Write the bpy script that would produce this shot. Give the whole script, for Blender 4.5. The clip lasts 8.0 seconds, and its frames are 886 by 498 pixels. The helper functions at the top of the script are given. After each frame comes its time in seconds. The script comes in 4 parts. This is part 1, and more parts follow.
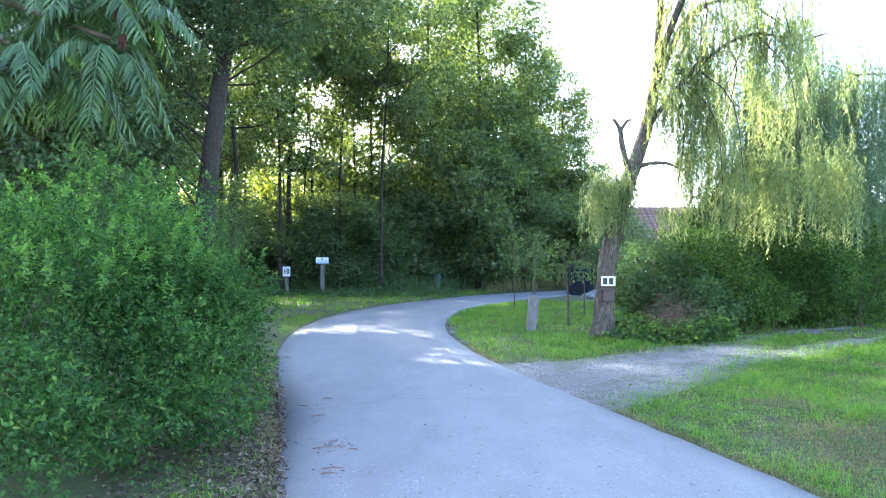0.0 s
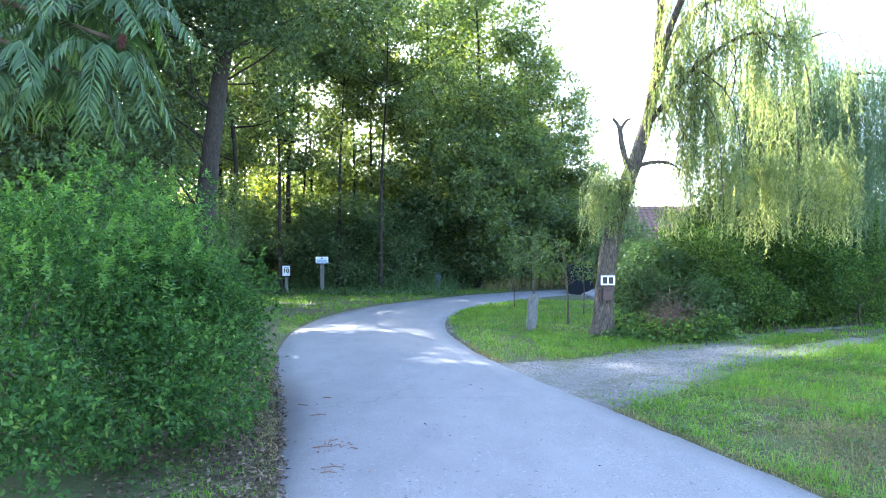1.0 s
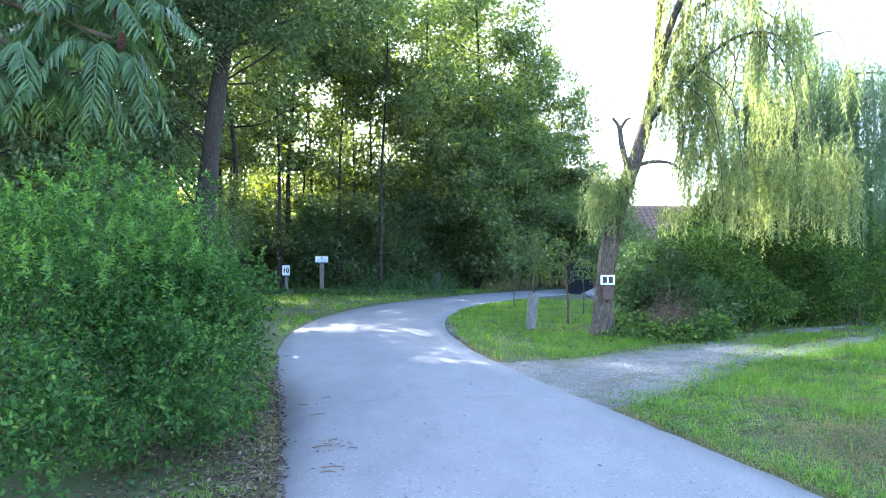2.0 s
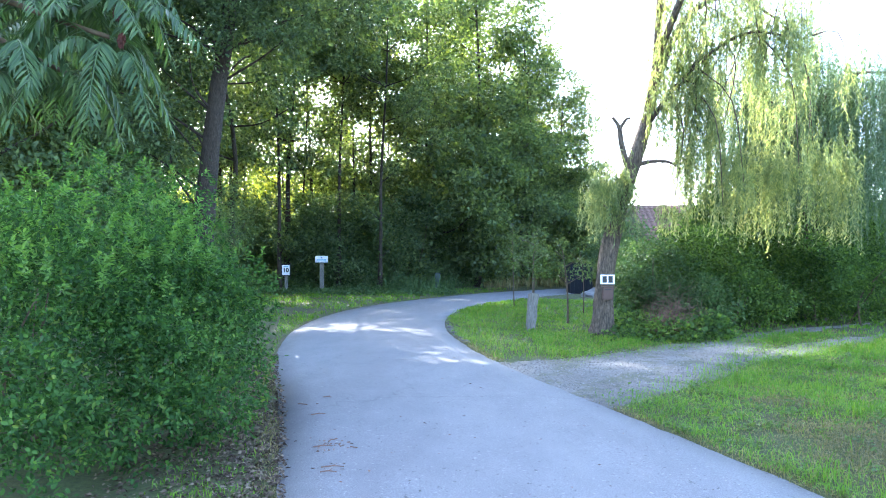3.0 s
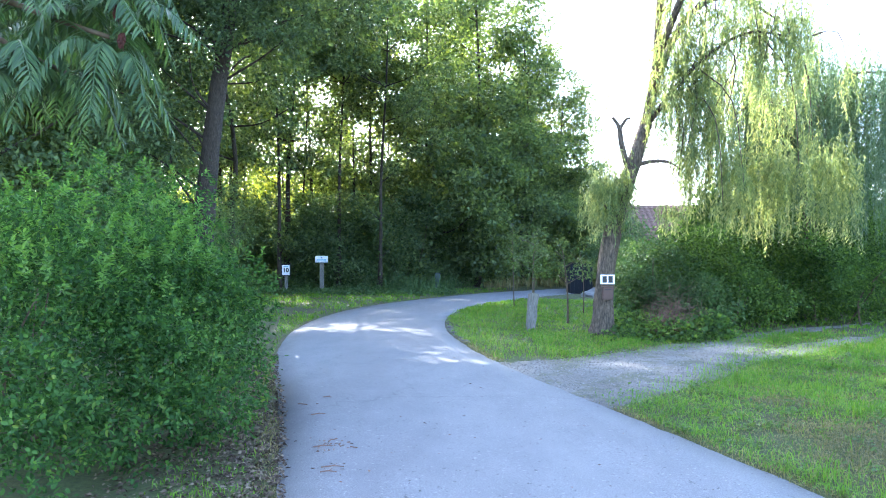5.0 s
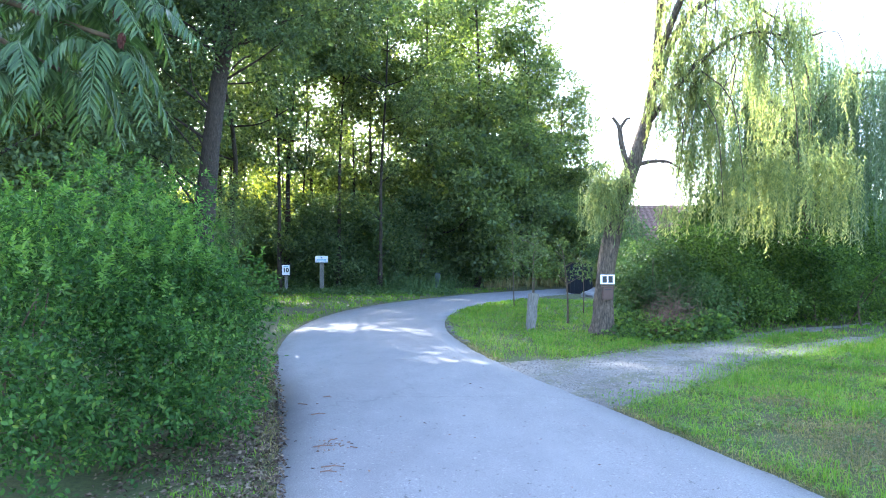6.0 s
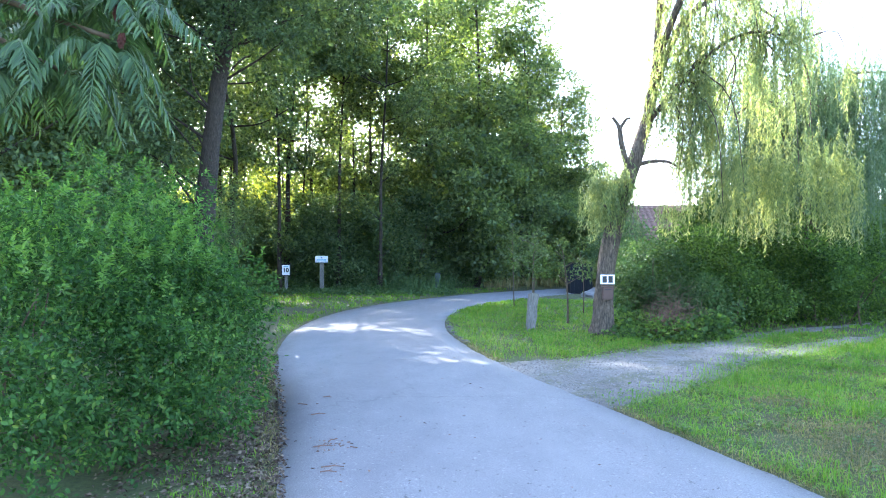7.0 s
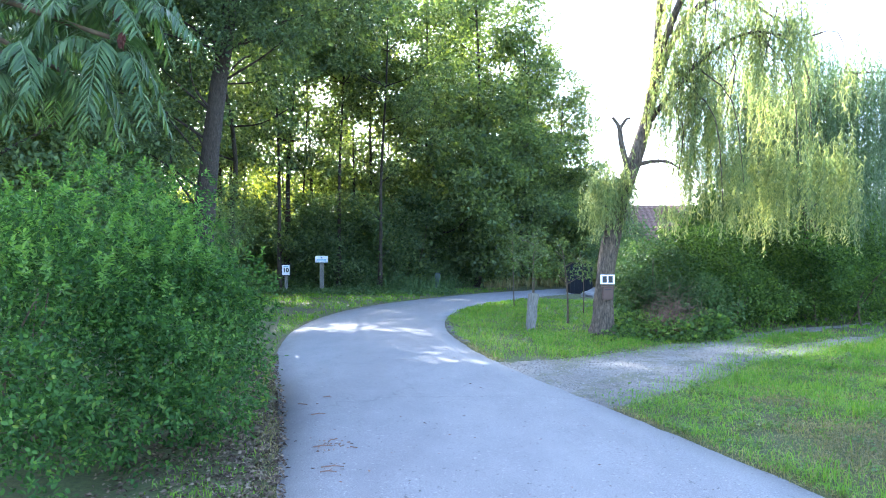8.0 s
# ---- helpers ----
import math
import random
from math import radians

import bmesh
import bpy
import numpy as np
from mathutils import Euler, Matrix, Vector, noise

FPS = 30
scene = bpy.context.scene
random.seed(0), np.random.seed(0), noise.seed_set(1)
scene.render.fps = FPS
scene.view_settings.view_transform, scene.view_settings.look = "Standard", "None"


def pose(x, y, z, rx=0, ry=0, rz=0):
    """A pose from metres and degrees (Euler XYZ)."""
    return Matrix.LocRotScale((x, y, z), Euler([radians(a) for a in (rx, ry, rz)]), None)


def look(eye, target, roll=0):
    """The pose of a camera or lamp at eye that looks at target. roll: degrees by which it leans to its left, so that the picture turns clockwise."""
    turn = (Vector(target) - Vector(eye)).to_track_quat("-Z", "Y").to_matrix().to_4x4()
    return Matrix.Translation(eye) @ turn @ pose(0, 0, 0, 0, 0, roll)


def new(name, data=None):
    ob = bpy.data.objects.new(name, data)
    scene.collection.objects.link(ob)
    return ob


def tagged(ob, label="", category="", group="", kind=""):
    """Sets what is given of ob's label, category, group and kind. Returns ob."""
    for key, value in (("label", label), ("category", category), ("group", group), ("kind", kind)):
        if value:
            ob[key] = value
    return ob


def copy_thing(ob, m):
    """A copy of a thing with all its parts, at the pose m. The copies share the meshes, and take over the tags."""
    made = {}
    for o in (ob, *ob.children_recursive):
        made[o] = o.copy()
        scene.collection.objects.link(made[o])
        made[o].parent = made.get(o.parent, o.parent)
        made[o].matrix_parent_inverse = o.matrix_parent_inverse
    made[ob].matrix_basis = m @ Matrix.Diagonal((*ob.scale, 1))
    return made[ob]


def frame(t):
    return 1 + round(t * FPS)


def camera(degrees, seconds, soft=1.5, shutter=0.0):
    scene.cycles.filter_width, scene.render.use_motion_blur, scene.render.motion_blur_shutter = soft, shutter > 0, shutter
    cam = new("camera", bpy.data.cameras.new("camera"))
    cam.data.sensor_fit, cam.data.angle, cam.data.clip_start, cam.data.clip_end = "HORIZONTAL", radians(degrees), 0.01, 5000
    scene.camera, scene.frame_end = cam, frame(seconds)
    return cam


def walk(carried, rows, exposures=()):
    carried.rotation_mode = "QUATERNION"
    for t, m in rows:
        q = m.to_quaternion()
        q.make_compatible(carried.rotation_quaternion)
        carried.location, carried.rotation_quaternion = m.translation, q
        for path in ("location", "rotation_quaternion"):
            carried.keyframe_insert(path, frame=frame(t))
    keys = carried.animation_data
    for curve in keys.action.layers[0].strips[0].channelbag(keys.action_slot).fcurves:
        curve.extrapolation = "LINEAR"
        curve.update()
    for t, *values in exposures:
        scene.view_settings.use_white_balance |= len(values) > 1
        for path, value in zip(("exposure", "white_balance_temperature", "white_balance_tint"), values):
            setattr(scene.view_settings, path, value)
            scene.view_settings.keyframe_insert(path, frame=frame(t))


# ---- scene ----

# ---- camera ----
cam = camera(62, 8.0, soft=1.0)
EYE = (0.0, 0.0, 1.6)


def aim(pitch, yaw, roll=0.0):
    return pose(*EYE, 90 + pitch, 0, yaw) @ pose(0, 0, 0, 0, 0, roll)


EXPOSURE, KELVIN, TINT = 3.25, 5640, 13
walk(cam, [(0.0, aim(0.735, 0.05, 0.05)), (0.5, aim(0.71, 0.05, 0.05)), (1.0, aim(0.675, 0.03, 0.03)),
           (1.5, aim(0.66, 0.02, 0.02)), (3.0, aim(0.61, 0.0)), (4.5, aim(0.61, 0.0)), (8.0, aim(0.61, 0.0))],
     exposures=((0.0, EXPOSURE, KELVIN, TINT), (8.0, EXPOSURE, KELVIN, TINT)))

# ---- light ----
SUN_AZIMUTH, SUN_ELEVATION = -31.0, 31.0
world = bpy.data.worlds.new("world")
scene.world = world
world.use_nodes = True
wn, wl = world.node_tree.nodes, world.node_tree.links
sky = wn.new("ShaderNodeTexSky")
sky.sky_type, sky.sun_disc = "NISHITA", False
sky.sun_elevation, sky.sun_rotation = radians(SUN_ELEVATION), radians(SUN_AZIMUTH)
sky.dust_density, sky.air_density = 2.0, 1.0
wn["Background"].inputs["Strength"].default_value = 0.15
wl.new(sky.outputs["Color"], wn["Background"].inputs["Color"])

sun = new("sun", bpy.data.lights.new("sun", "SUN"))
sun.data.energy, sun.data.angle, sun.data.color = 4.5, radians(0.53), (1.0, 0.93, 0.80)
_az, _el = radians(SUN_AZIMUTH), radians(SUN_ELEVATION)
TO_SUN = Vector((math.sin(_az) * math.cos(_el), math.cos(_az) * math.cos(_el), math.sin(_el)))
sun.matrix_basis = look(TO_SUN * 80, (0, 0, 0))


# ---- materials ----
def material(name):
    m = bpy.data.materials.new(name)
    m.use_nodes = True
    n, l = m.node_tree.nodes, m.node_tree.links
    return m, n, l, n["Principled BSDF"], n["Material Output"]


def ramp(n, stops):
    r = n.new("ShaderNodeValToRGB")
    while len(r.color_ramp.elements) < len(stops):
        r.color_ramp.elements.new(0.5)
    for e, (p, c) in zip(r.color_ramp.elements, stops):
        e.position, e.color = p, (*c, 1)
    return r


def noise_tex(n, l, scale, detail=4, rough=0.6, stretch=None, coords="Object"):
    tc, t = n.new("ShaderNodeTexCoord"), n.new("ShaderNodeTexNoise")
    t.inputs["Scale"].default_value, t.inputs["Detail"].default_value = scale, detail
    t.inputs["Roughness"].default_value = rough
    if stretch:
        mp = n.new("ShaderNodeMapping")
        mp.inputs["Scale"].default_value = stretch
        l.new(tc.outputs[coords], mp.inputs["Vector"])
        l.new(mp.outputs["Vector"], t.inputs["Vector"])
    else:
        l.new(tc.outputs[coords], t.inputs["Vector"])
    return t


def mix_colour(n, l, fac, a, b, blend="MIX"):
    x = n.new("ShaderNodeMix")
    x.data_type, x.blend_type = "RGBA", blend
    for sock, v in ((x.inputs["Factor"], fac), (x.inputs["A"], a), (x.inputs["B"], b)):
        if isinstance(v, (int, float)):
            sock.default_value = v
        elif isinstance(v, tuple):
            sock.default_value = (*v, 1)
        else:
            l.new(v, sock)
    return x.outputs["Result"]


def bump(n, l, bsdf, height, strength=0.4, distance=0.02):
    b = n.new("ShaderNodeBump")
    b.inputs["Strength"].default_value, b.inputs["Distance"].default_value = strength, distance
    l.new(height, b.inputs["Height"])
    l.new(b.outputs["Normal"], bsdf.inputs["Normal"])


def foliage(name, stops, through_light, share=0.4, rough=0.5, gloss=0.4):
    """Leaves: each its own tint, patches of tint over the crown, light passing through."""
    m, n, l, b, out = material(name)
    g = n.new("ShaderNodeNewGeometry")
    r = ramp(n, stops)
    l.new(g.outputs["Random Per Island"], r.inputs["Fac"])
    t = noise_tex(n, l, 0.9, 3)
    v = ramp(n, [(0.3, (0.68, 0.74, 0.7)), (0.7, (1.22, 1.18, 1.0))])
    l.new(t.outputs["Fac"], v.inputs["Fac"])
    c = mix_colour(n, l, 1.0, r.outputs["Color"], v.outputs["Color"], "MULTIPLY")
    l.new(c, b.inputs["Base Color"])
    b.inputs["Roughness"].default_value = rough
    b.inputs["Specular IOR Level"].default_value = gloss
    tr, mx = n.new("ShaderNodeBsdfTranslucent"), n.new("ShaderNodeMixShader")
    l.new(mix_colour(n, l, 1.0, c, through_light, "MULTIPLY"), tr.inputs["Color"])
    mx.inputs["Fac"].default_value = share
    l.new(b.outputs["BSDF"], mx.inputs[1])
    l.new(tr.outputs["BSDF"], mx.inputs[2])
    l.new(mx.outputs["Shader"], out.inputs["Surface"])
    return m


def rough_surface(name, stops, scale, rough=0.85, stretch=None, strength=0.5, distance=0.02, fine=None):
    m, n, l, b, out = material(name)
    t = noise_tex(n, l, scale, 8, 0.65, stretch)
    r = ramp(n, stops)
    l.new(t.outputs["Fac"], r.inputs["Fac"])
    c = r.outputs["Color"]
    if fine:
        t2 = noise_tex(n, l, fine, 4, 0.6, stretch)
        r2 = ramp(n, [(0.35, (0.6, 0.6, 0.6)), (0.65, (1.3, 1.3, 1.3))])
        l.new(t2.outputs["Fac"], r2.inputs["Fac"])
        c = mix_colour(n, l, 1.0, c, r2.outputs["Color"], "MULTIPLY")
        bump(n, l, b, t2.outputs["Fac"], strength, distance)
    else:
        bump(n, l, b, t.outputs["Fac"], strength, distance)
    l.new(c, b.inputs["Base Color"])
    b.inputs["Roughness"].default_value = rough
    return m


def plain(name, colour, rough=0.6, metal=0.0):
    m, n, l, b, out = material(name)
    t = noise_tex(n, l, 9, 5)
    r = ramp(n, [(0.3, tuple(0.85 * c for c in colour)), (0.7, tuple(min(1, 1.1 * c) for c in colour))])
    l.new(t.outputs["Fac"], r.inputs["Fac"])
    l.new(r.outputs["Color"], b.inputs["Base Color"])
    b.inputs["Roughness"].default_value, b.inputs["Metallic"].default_value = rough, metal
    return m


def island_surface(name, stops, rough=0.85):
    m, n, l, b, out = material(name)
    g = n.new("ShaderNodeNewGeometry")
    r = ramp(n, stops)
    l.new(g.outputs["Random Per Island"], r.inputs["Fac"])
    l.new(r.outputs["Color"], b.inputs["Base Color"])
    b.inputs["Roughness"].default_value = rough
    return m


def asphalt_material():
    m, n, l, b, out = material("asphalt")
    big = noise_tex(n, l, 0.55, 6, 0.6, (1.0, 0.35, 1.0))
    fine = noise_tex(n, l, 90, 3, 0.7)
    speck = noise_tex(n, l, 34, 2, 0.5)
    r = ramp(n, [(0.3, (0.135, 0.135, 0.138)), (0.55, (0.165, 0.165, 0.166)), (0.8, (0.20, 0.198, 0.194))])
    l.new(big.outputs["Fac"], r.inputs["Fac"])
    f = ramp(n, [(0.3, (0.62, 0.62, 0.62)), (0.7, (1.36, 1.36, 1.36))])
    l.new(fine.outputs["Fac"], f.inputs["Fac"])
    c = mix_colour(n, l, 1.0, r.outputs["Color"], f.outputs["Color"], "MULTIPLY")
    stain = noise_tex(n, l, 2.6, 5, 0.65, (1.0, 0.5, 1.0))
    st = ramp(n, [(0.32, (0.90, 0.90, 0.91)), (0.5, (1.0, 1.0, 1.0)), (0.68, (1.08, 1.08, 1.07))])
    l.new(stain.outputs["Fac"], st.inputs["Fac"])
    c = mix_colour(n, l, 1.0, c, st.outputs["Color"], "MULTIPLY")
    pit = noise_tex(n, l, 26, 2, 0.5, (1.0, 0.7, 1.0))
    pt = ramp(n, [(0.27, (0.45, 0.44, 0.43)), (0.32, (1.0, 1.0, 1.0))])
    l.new(pit.outputs["Fac"], pt.inputs["Fac"])
    c = mix_colour(n, l, 1.0, c, pt.outputs["Color"], "MULTIPLY")
    s = ramp(n, [(0.66, (0, 0, 0)), (0.72, (1, 1, 1))])
    l.new(speck.outputs["Fac"], s.inputs["Fac"])
    c = mix_colour(n, l, s.outputs["Color"], c, (0.27, 0.265, 0.25))
    tc, vor = n.new("ShaderNodeTexCoord"), n.new("ShaderNodeTexVoronoi")
    vor.feature = "DISTANCE_TO_EDGE"
    vor.inputs["Scale"].default_value = 0.2
    warp = noise_tex(n, l, 1.6, 4)
    add = n.new("ShaderNodeVectorMath")
    l.new(tc.outputs["Object"], add.inputs[0])
    l.new(warp.outputs["Color"], add.inputs[1])
    l.new(add.outputs["Vector"], vor.inputs["Vector"])
    cr = ramp(n, [(0.0, (0.7, 0.7, 0.7)), (0.004, (1, 1, 1))])
    l.new(vor.outputs["Distance"], cr.inputs["Fac"])
    c = mix_colour(n, l, 1.0, c, cr.outputs["Color"], "MULTIPLY")
    l.new(c, b.inputs["Base Color"])
    b.inputs["Roughness"].default_value = 0.72
    bump(n, l, b, fine.outputs["Fac"], 0.35, 0.006)
    return m


def ground_material():
    m, n, l, b, out = material("ground")
    t, t2 = noise_tex(n, l, 0.5, 6, 0.6), noise_tex(n, l, 22, 5, 0.7)
    r = ramp(n, [(0.3, (0.095, 0.068, 0.036)), (0.46, (0.070, 0.070, 0.022)), (0.7, (0.052, 0.080, 0.018))])
    l.new(t.outputs["Fac"], r.inputs["Fac"])
    f = ramp(n, [(0.3, (0.55, 0.55, 0.5)), (0.7, (1.4, 1.35, 1.2))])
    l.new(t2.outputs["Fac"], f.inputs["Fac"])
    l.new(mix_colour(n, l, 1.0, r.outputs["Color"], f.outputs["Color"], "MULTIPLY"), b.inputs["Base Color"])
    b.inputs["Roughness"].default_value = 0.95
    bump(n, l, b, t2.outputs["Fac"], 0.7, 0.03)
    return m


def gravel_material():
    m, n, l, b, out = material("gravel")
    t, t2, t3 = noise_tex(n, l, 0.8, 5), noise_tex(n, l, 45, 4, 0.8), noise_tex(n, l, 1.3, 6, 0.7)
    r = ramp(n, [(0.3, (0.145, 0.128, 0.105)), (0.7, (0.225, 0.21, 0.185))])
    l.new(t.outputs["Fac"], r.inputs["Fac"])
    f = ramp(n, [(0.3, (0.5, 0.5, 0.5)), (0.7, (1.5, 1.5, 1.5))])
    l.new(t2.outputs["Fac"], f.inputs["Fac"])
    c = mix_colour(n, l, 1.0, r.outputs["Color"], f.outputs["Color"], "MULTIPLY")
    g = ramp(n, [(0.50, (0, 0, 0)), (0.60, (0.85, 0.85, 0.85))])
    l.new(t3.outputs["Fac"], g.inputs["Fac"])
    c = mix_colour(n, l, g.outputs["Color"], c, (0.10, 0.10, 0.045))
    l.new(c, b.inputs["Base Color"])
    b.inputs["Roughness"].default_value = 0.95
    bump(n, l, b, t2.outputs["Fac"], 0.8, 0.02)
    return m


M = {
    "asphalt": asphalt_material(), "ground": ground_material(), "gravel": gravel_material(),
    "bark": rough_surface("bark", [(0.3, (0.020, 0.015, 0.010)), (0.7, (0.062, 0.046, 0.032))], 3, 0.9, (6, 6, 1.9), 1.0, 0.04, 7),
    "willow_bark": rough_surface("willow_bark", [(0.3, (0.055, 0.040, 0.028)), (0.7, (0.15, 0.112, 0.078))], 3, 0.9, (6, 6, 1.8), 1.0, 0.05, 6),
    "twig": rough_surface("twig", [(0.3, (0.07, 0.05, 0.03)), (0.7, (0.15, 0.11, 0.07))], 12, 0.85),
    "dead_twig": island_surface("dead_twig", [(0.0, (0.075, 0.038, 0.025)), (0.5, (0.15, 0.082, 0.055)), (1.0, (0.21, 0.13, 0.09))]),
    "grey_wood": rough_surface("grey_wood", [(0.3, (0.11, 0.10, 0.088)), (0.7, (0.26, 0.245, 0.22))], 4, 0.9, (8, 8, 0.7), 0.8, 0.01, 14),
    "forest": foliage("forest_leaves", [(0.0, (0.046, 0.072, 0.038)), (0.55, (0.082, 0.122, 0.060)), (1.0, (0.150, 0.195, 0.092))], (3.2, 2.9, 0.8), 0.36, 0.55, 0.3),
    # darker and less translucent than the forest leaves: the crown's shade is put in
    "oak": foliage("shaded_oak_leaves", [(0.0, (0.040, 0.068, 0.036)), (0.55, (0.070, 0.112, 0.054)), (1.0, (0.125, 0.175, 0.080))], (2.6, 2.5, 0.9), 0.25, 0.55, 0.3),
    "thicket": foliage("thicket_leaves", [(0.0, (0.050, 0.084, 0.050)), (0.6, (0.092, 0.142, 0.076)), (1.0, (0.145, 0.20, 0.102))], (2.6, 2.6, 1.0), 0.36, 0.55, 0.3),
    # lighter, yellower copy of the wood's leaves: sunlit glow put into the colour
    "sunlit_tint": foliage("sunlit_tint_leaves", [(0.0, (0.075, 0.105, 0.03)), (0.6, (0.105, 0.135, 0.038)), (1.0, (0.14, 0.16, 0.045))], (4.6, 4.0, 1.3), 0.55, 0.5, 0.3),
    "bush": foliage("bush_leaves", [(0.0, (0.024, 0.058, 0.020)), (0.6, (0.050, 0.114, 0.034)), (0.93, (0.088, 0.180, 0.050)), (1.0, (0.15, 0.21, 0.05))], (1.9, 1.9, 0.8), 0.36, 0.6, 0.16),
    # young shoots' green, lightened further so the bush's top looks lit
    "young_lit_bush": foliage("young_lit_bush_leaves", [(0.0, (0.075, 0.155, 0.042)), (1.0, (0.14, 0.25, 0.066))], (1.9, 1.9, 0.8), 0.40, 0.6, 0.16),
    "willow": foliage("willow_leaves", [(0.0, (0.060, 0.095, 0.056)), (0.5, (0.098, 0.136, 0.080)), (1.0, (0.165, 0.20, 0.115))], (5.0, 4.2, 2.2), 0.46, 0.5, 0.3),
    "dark_willow": foliage("dark_willow_leaves", [(0.0, (0.055, 0.095, 0.060)), (0.5, (0.080, 0.125, 0.075)), (1.0, (0.12, 0.165, 0.095))], (3.0, 2.9, 1.9), 0.38, 0.45, 0.4),
    "hedge": foliage("hedge_leaves", [(0.0, (0.028, 0.055, 0.020)), (0.6, (0.062, 0.112, 0.036)), (1.0, (0.12, 0.185, 0.052))], (2.6, 2.6, 1.0), 0.4, 0.55, 0.2),
    "sumac": foliage("sumac_leaves", [(0.0, (0.042, 0.078, 0.036)), (0.6, (0.068, 0.116, 0.052)), (1.0, (0.110, 0.165, 0.080))], (1.8, 2.1, 0.8), 0.25, 0.5, 0.32),
    "sapling": foliage("sapling_leaves", [(0.0, (0.060, 0.105, 0.040)), (1.0, (0.12, 0.17, 0.06))], (2.4, 2.3, 1.0), 0.4, 0.48, 0.4),
    "grass": foliage("grass_blades", [(0.0, (0.080, 0.165, 0.022)), (0.6, (0.125, 0.245, 0.032)), (0.88, (0.17, 0.275, 0.05)), (1.0, (0.26, 0.23, 0.10))], (2.1, 2.1, 0.8), 0.42, 0.55, 0.2),
    "dry_grass": foliage("dry_grass_blades", [(0.0, (0.13, 0.14, 0.05)), (0.6, (0.22, 0.19, 0.09)), (1.0, (0.30, 0.25, 0.13))], (1.6, 1.5, 1.0), 0.35, 0.6, 0.3),
    "litter": island_surface("litter", [(0.0, (0.045, 0.028, 0.018)), (0.6, (0.11, 0.072, 0.045)), (1.0, (0.26, 0.20, 0.13))]),
    "stones": island_surface("stones", [(0.0, (0.10, 0.092, 0.08)), (0.75, (0.18, 0.17, 0.152)), (1.0, (0.28, 0.27, 0.25))]),
    "kerb": rough_surface("kerb_stone", [(0.3, (0.07, 0.066, 0.056)), (0.7, (0.15, 0.14, 0.12))], 6, 0.9, None, 0.6, 0.01, 40),
    "roof": rough_surface("roof_tile", [(0.3, (0.13, 0.072, 0.048)), (0.7, (0.21, 0.118, 0.080))], 3, 0.85, None, 0.4, 0.01, 20),
    "plaster": rough_surface("plaster", [(0.3, (0.42, 0.36, 0.22)), (0.7, (0.52, 0.46, 0.30))], 1.5, 0.9, None, 0.2, 0.005, 60),
    "white": plain("white_paint", (0.86, 0.87, 0.87), 0.45),
    "blue": plain("blue_paint", (0.03, 0.09, 0.26), 0.45),
    "light_blue": plain("light_blue_print", (0.16, 0.42, 0.62), 0.5),
    "navy": plain("navy_paint", (0.008, 0.010, 0.016), 0.9),
    "black": plain("black_print", (0.015, 0.015, 0.018), 0.5),
    "brown": plain("brown_metal", (0.075, 0.035, 0.025), 0.5),
    "seed": rough_surface("seed_head", [(0.3, (0.035, 0.010, 0.007)), (0.7, (0.11, 0.028, 0.018))], 40, 0.9, None, 0.8, 0.01),
    "tarp": rough_surface("tarp", [(0.3, (0.13, 0.13, 0.13)), (0.7, (0.26, 0.255, 0.25))], 3, 0.7, None, 0.6, 0.03),
    "cabinet": plain("cabinet_paint", (0.075, 0.095, 0.098), 0.7),
    "weed": foliage("weed_leaves", [(0.0, (0.052, 0.10, 0.045)), (0.6, (0.08, 0.14, 0.06)), (1.0, (0.13, 0.18, 0.085))], (2.2, 2.2, 1.0), 0.38, 0.5, 0.35),
    "glass": plain("window_glass", (0.03, 0.035, 0.04), 0.08),
}


# ---- builders ----
def mesh_from(name, verts, faces):
    me = bpy.data.meshes.new(name)
    me.from_pydata([tuple(v) for v in verts], [], [tuple(f) for f in faces])
    me.update()
    return me


def quads_mesh(name, q):
    """A mesh of loose four-cornered faces, q of shape (n, 4, 3)."""
    n = len(q)
    me = bpy.data.meshes.new(name)
    me.vertices.add(4 * n)
    me.vertices.foreach_set("co", np.ascontiguousarray(q, dtype=np.float32).ravel())
    me.loops.add(4 * n)
    me.loops.foreach_set("vertex_index", np.arange(4 * n, dtype=np.int32))
    me.polygons.add(n)
    me.polygons.foreach_set("loop_start", np.arange(0, 4 * n, 4, dtype=np.int32))
    me.update(calc_edges=True)
    return me


def part(name, data, mat, parent=None, label="", at=None):
    """Links a mesh (or bmesh) as one object under its thing."""
    if isinstance(data, bmesh.types.BMesh):
        me = bpy.data.meshes.new(name)
        data.to_mesh(me)
        data.free()
        data = me
    if mat is not None and not data.materials:
        data.materials.append(mat)
    ob = new(name, data)
    ob.parent = parent
    if at is not None:
        ob.matrix_basis = at
    if label:
        ob["label"] = label
    return ob


def thing(name, m, label, category, group="", kind=""):
    ob = new(name)
    ob.matrix_basis = m
    ob.empty_display_size = 0.2
    return tagged(ob, label, category, group, kind)


def unit(a):
    return a / np.maximum(np.linalg.norm(a, axis=-1, keepdims=True), 1e-9)


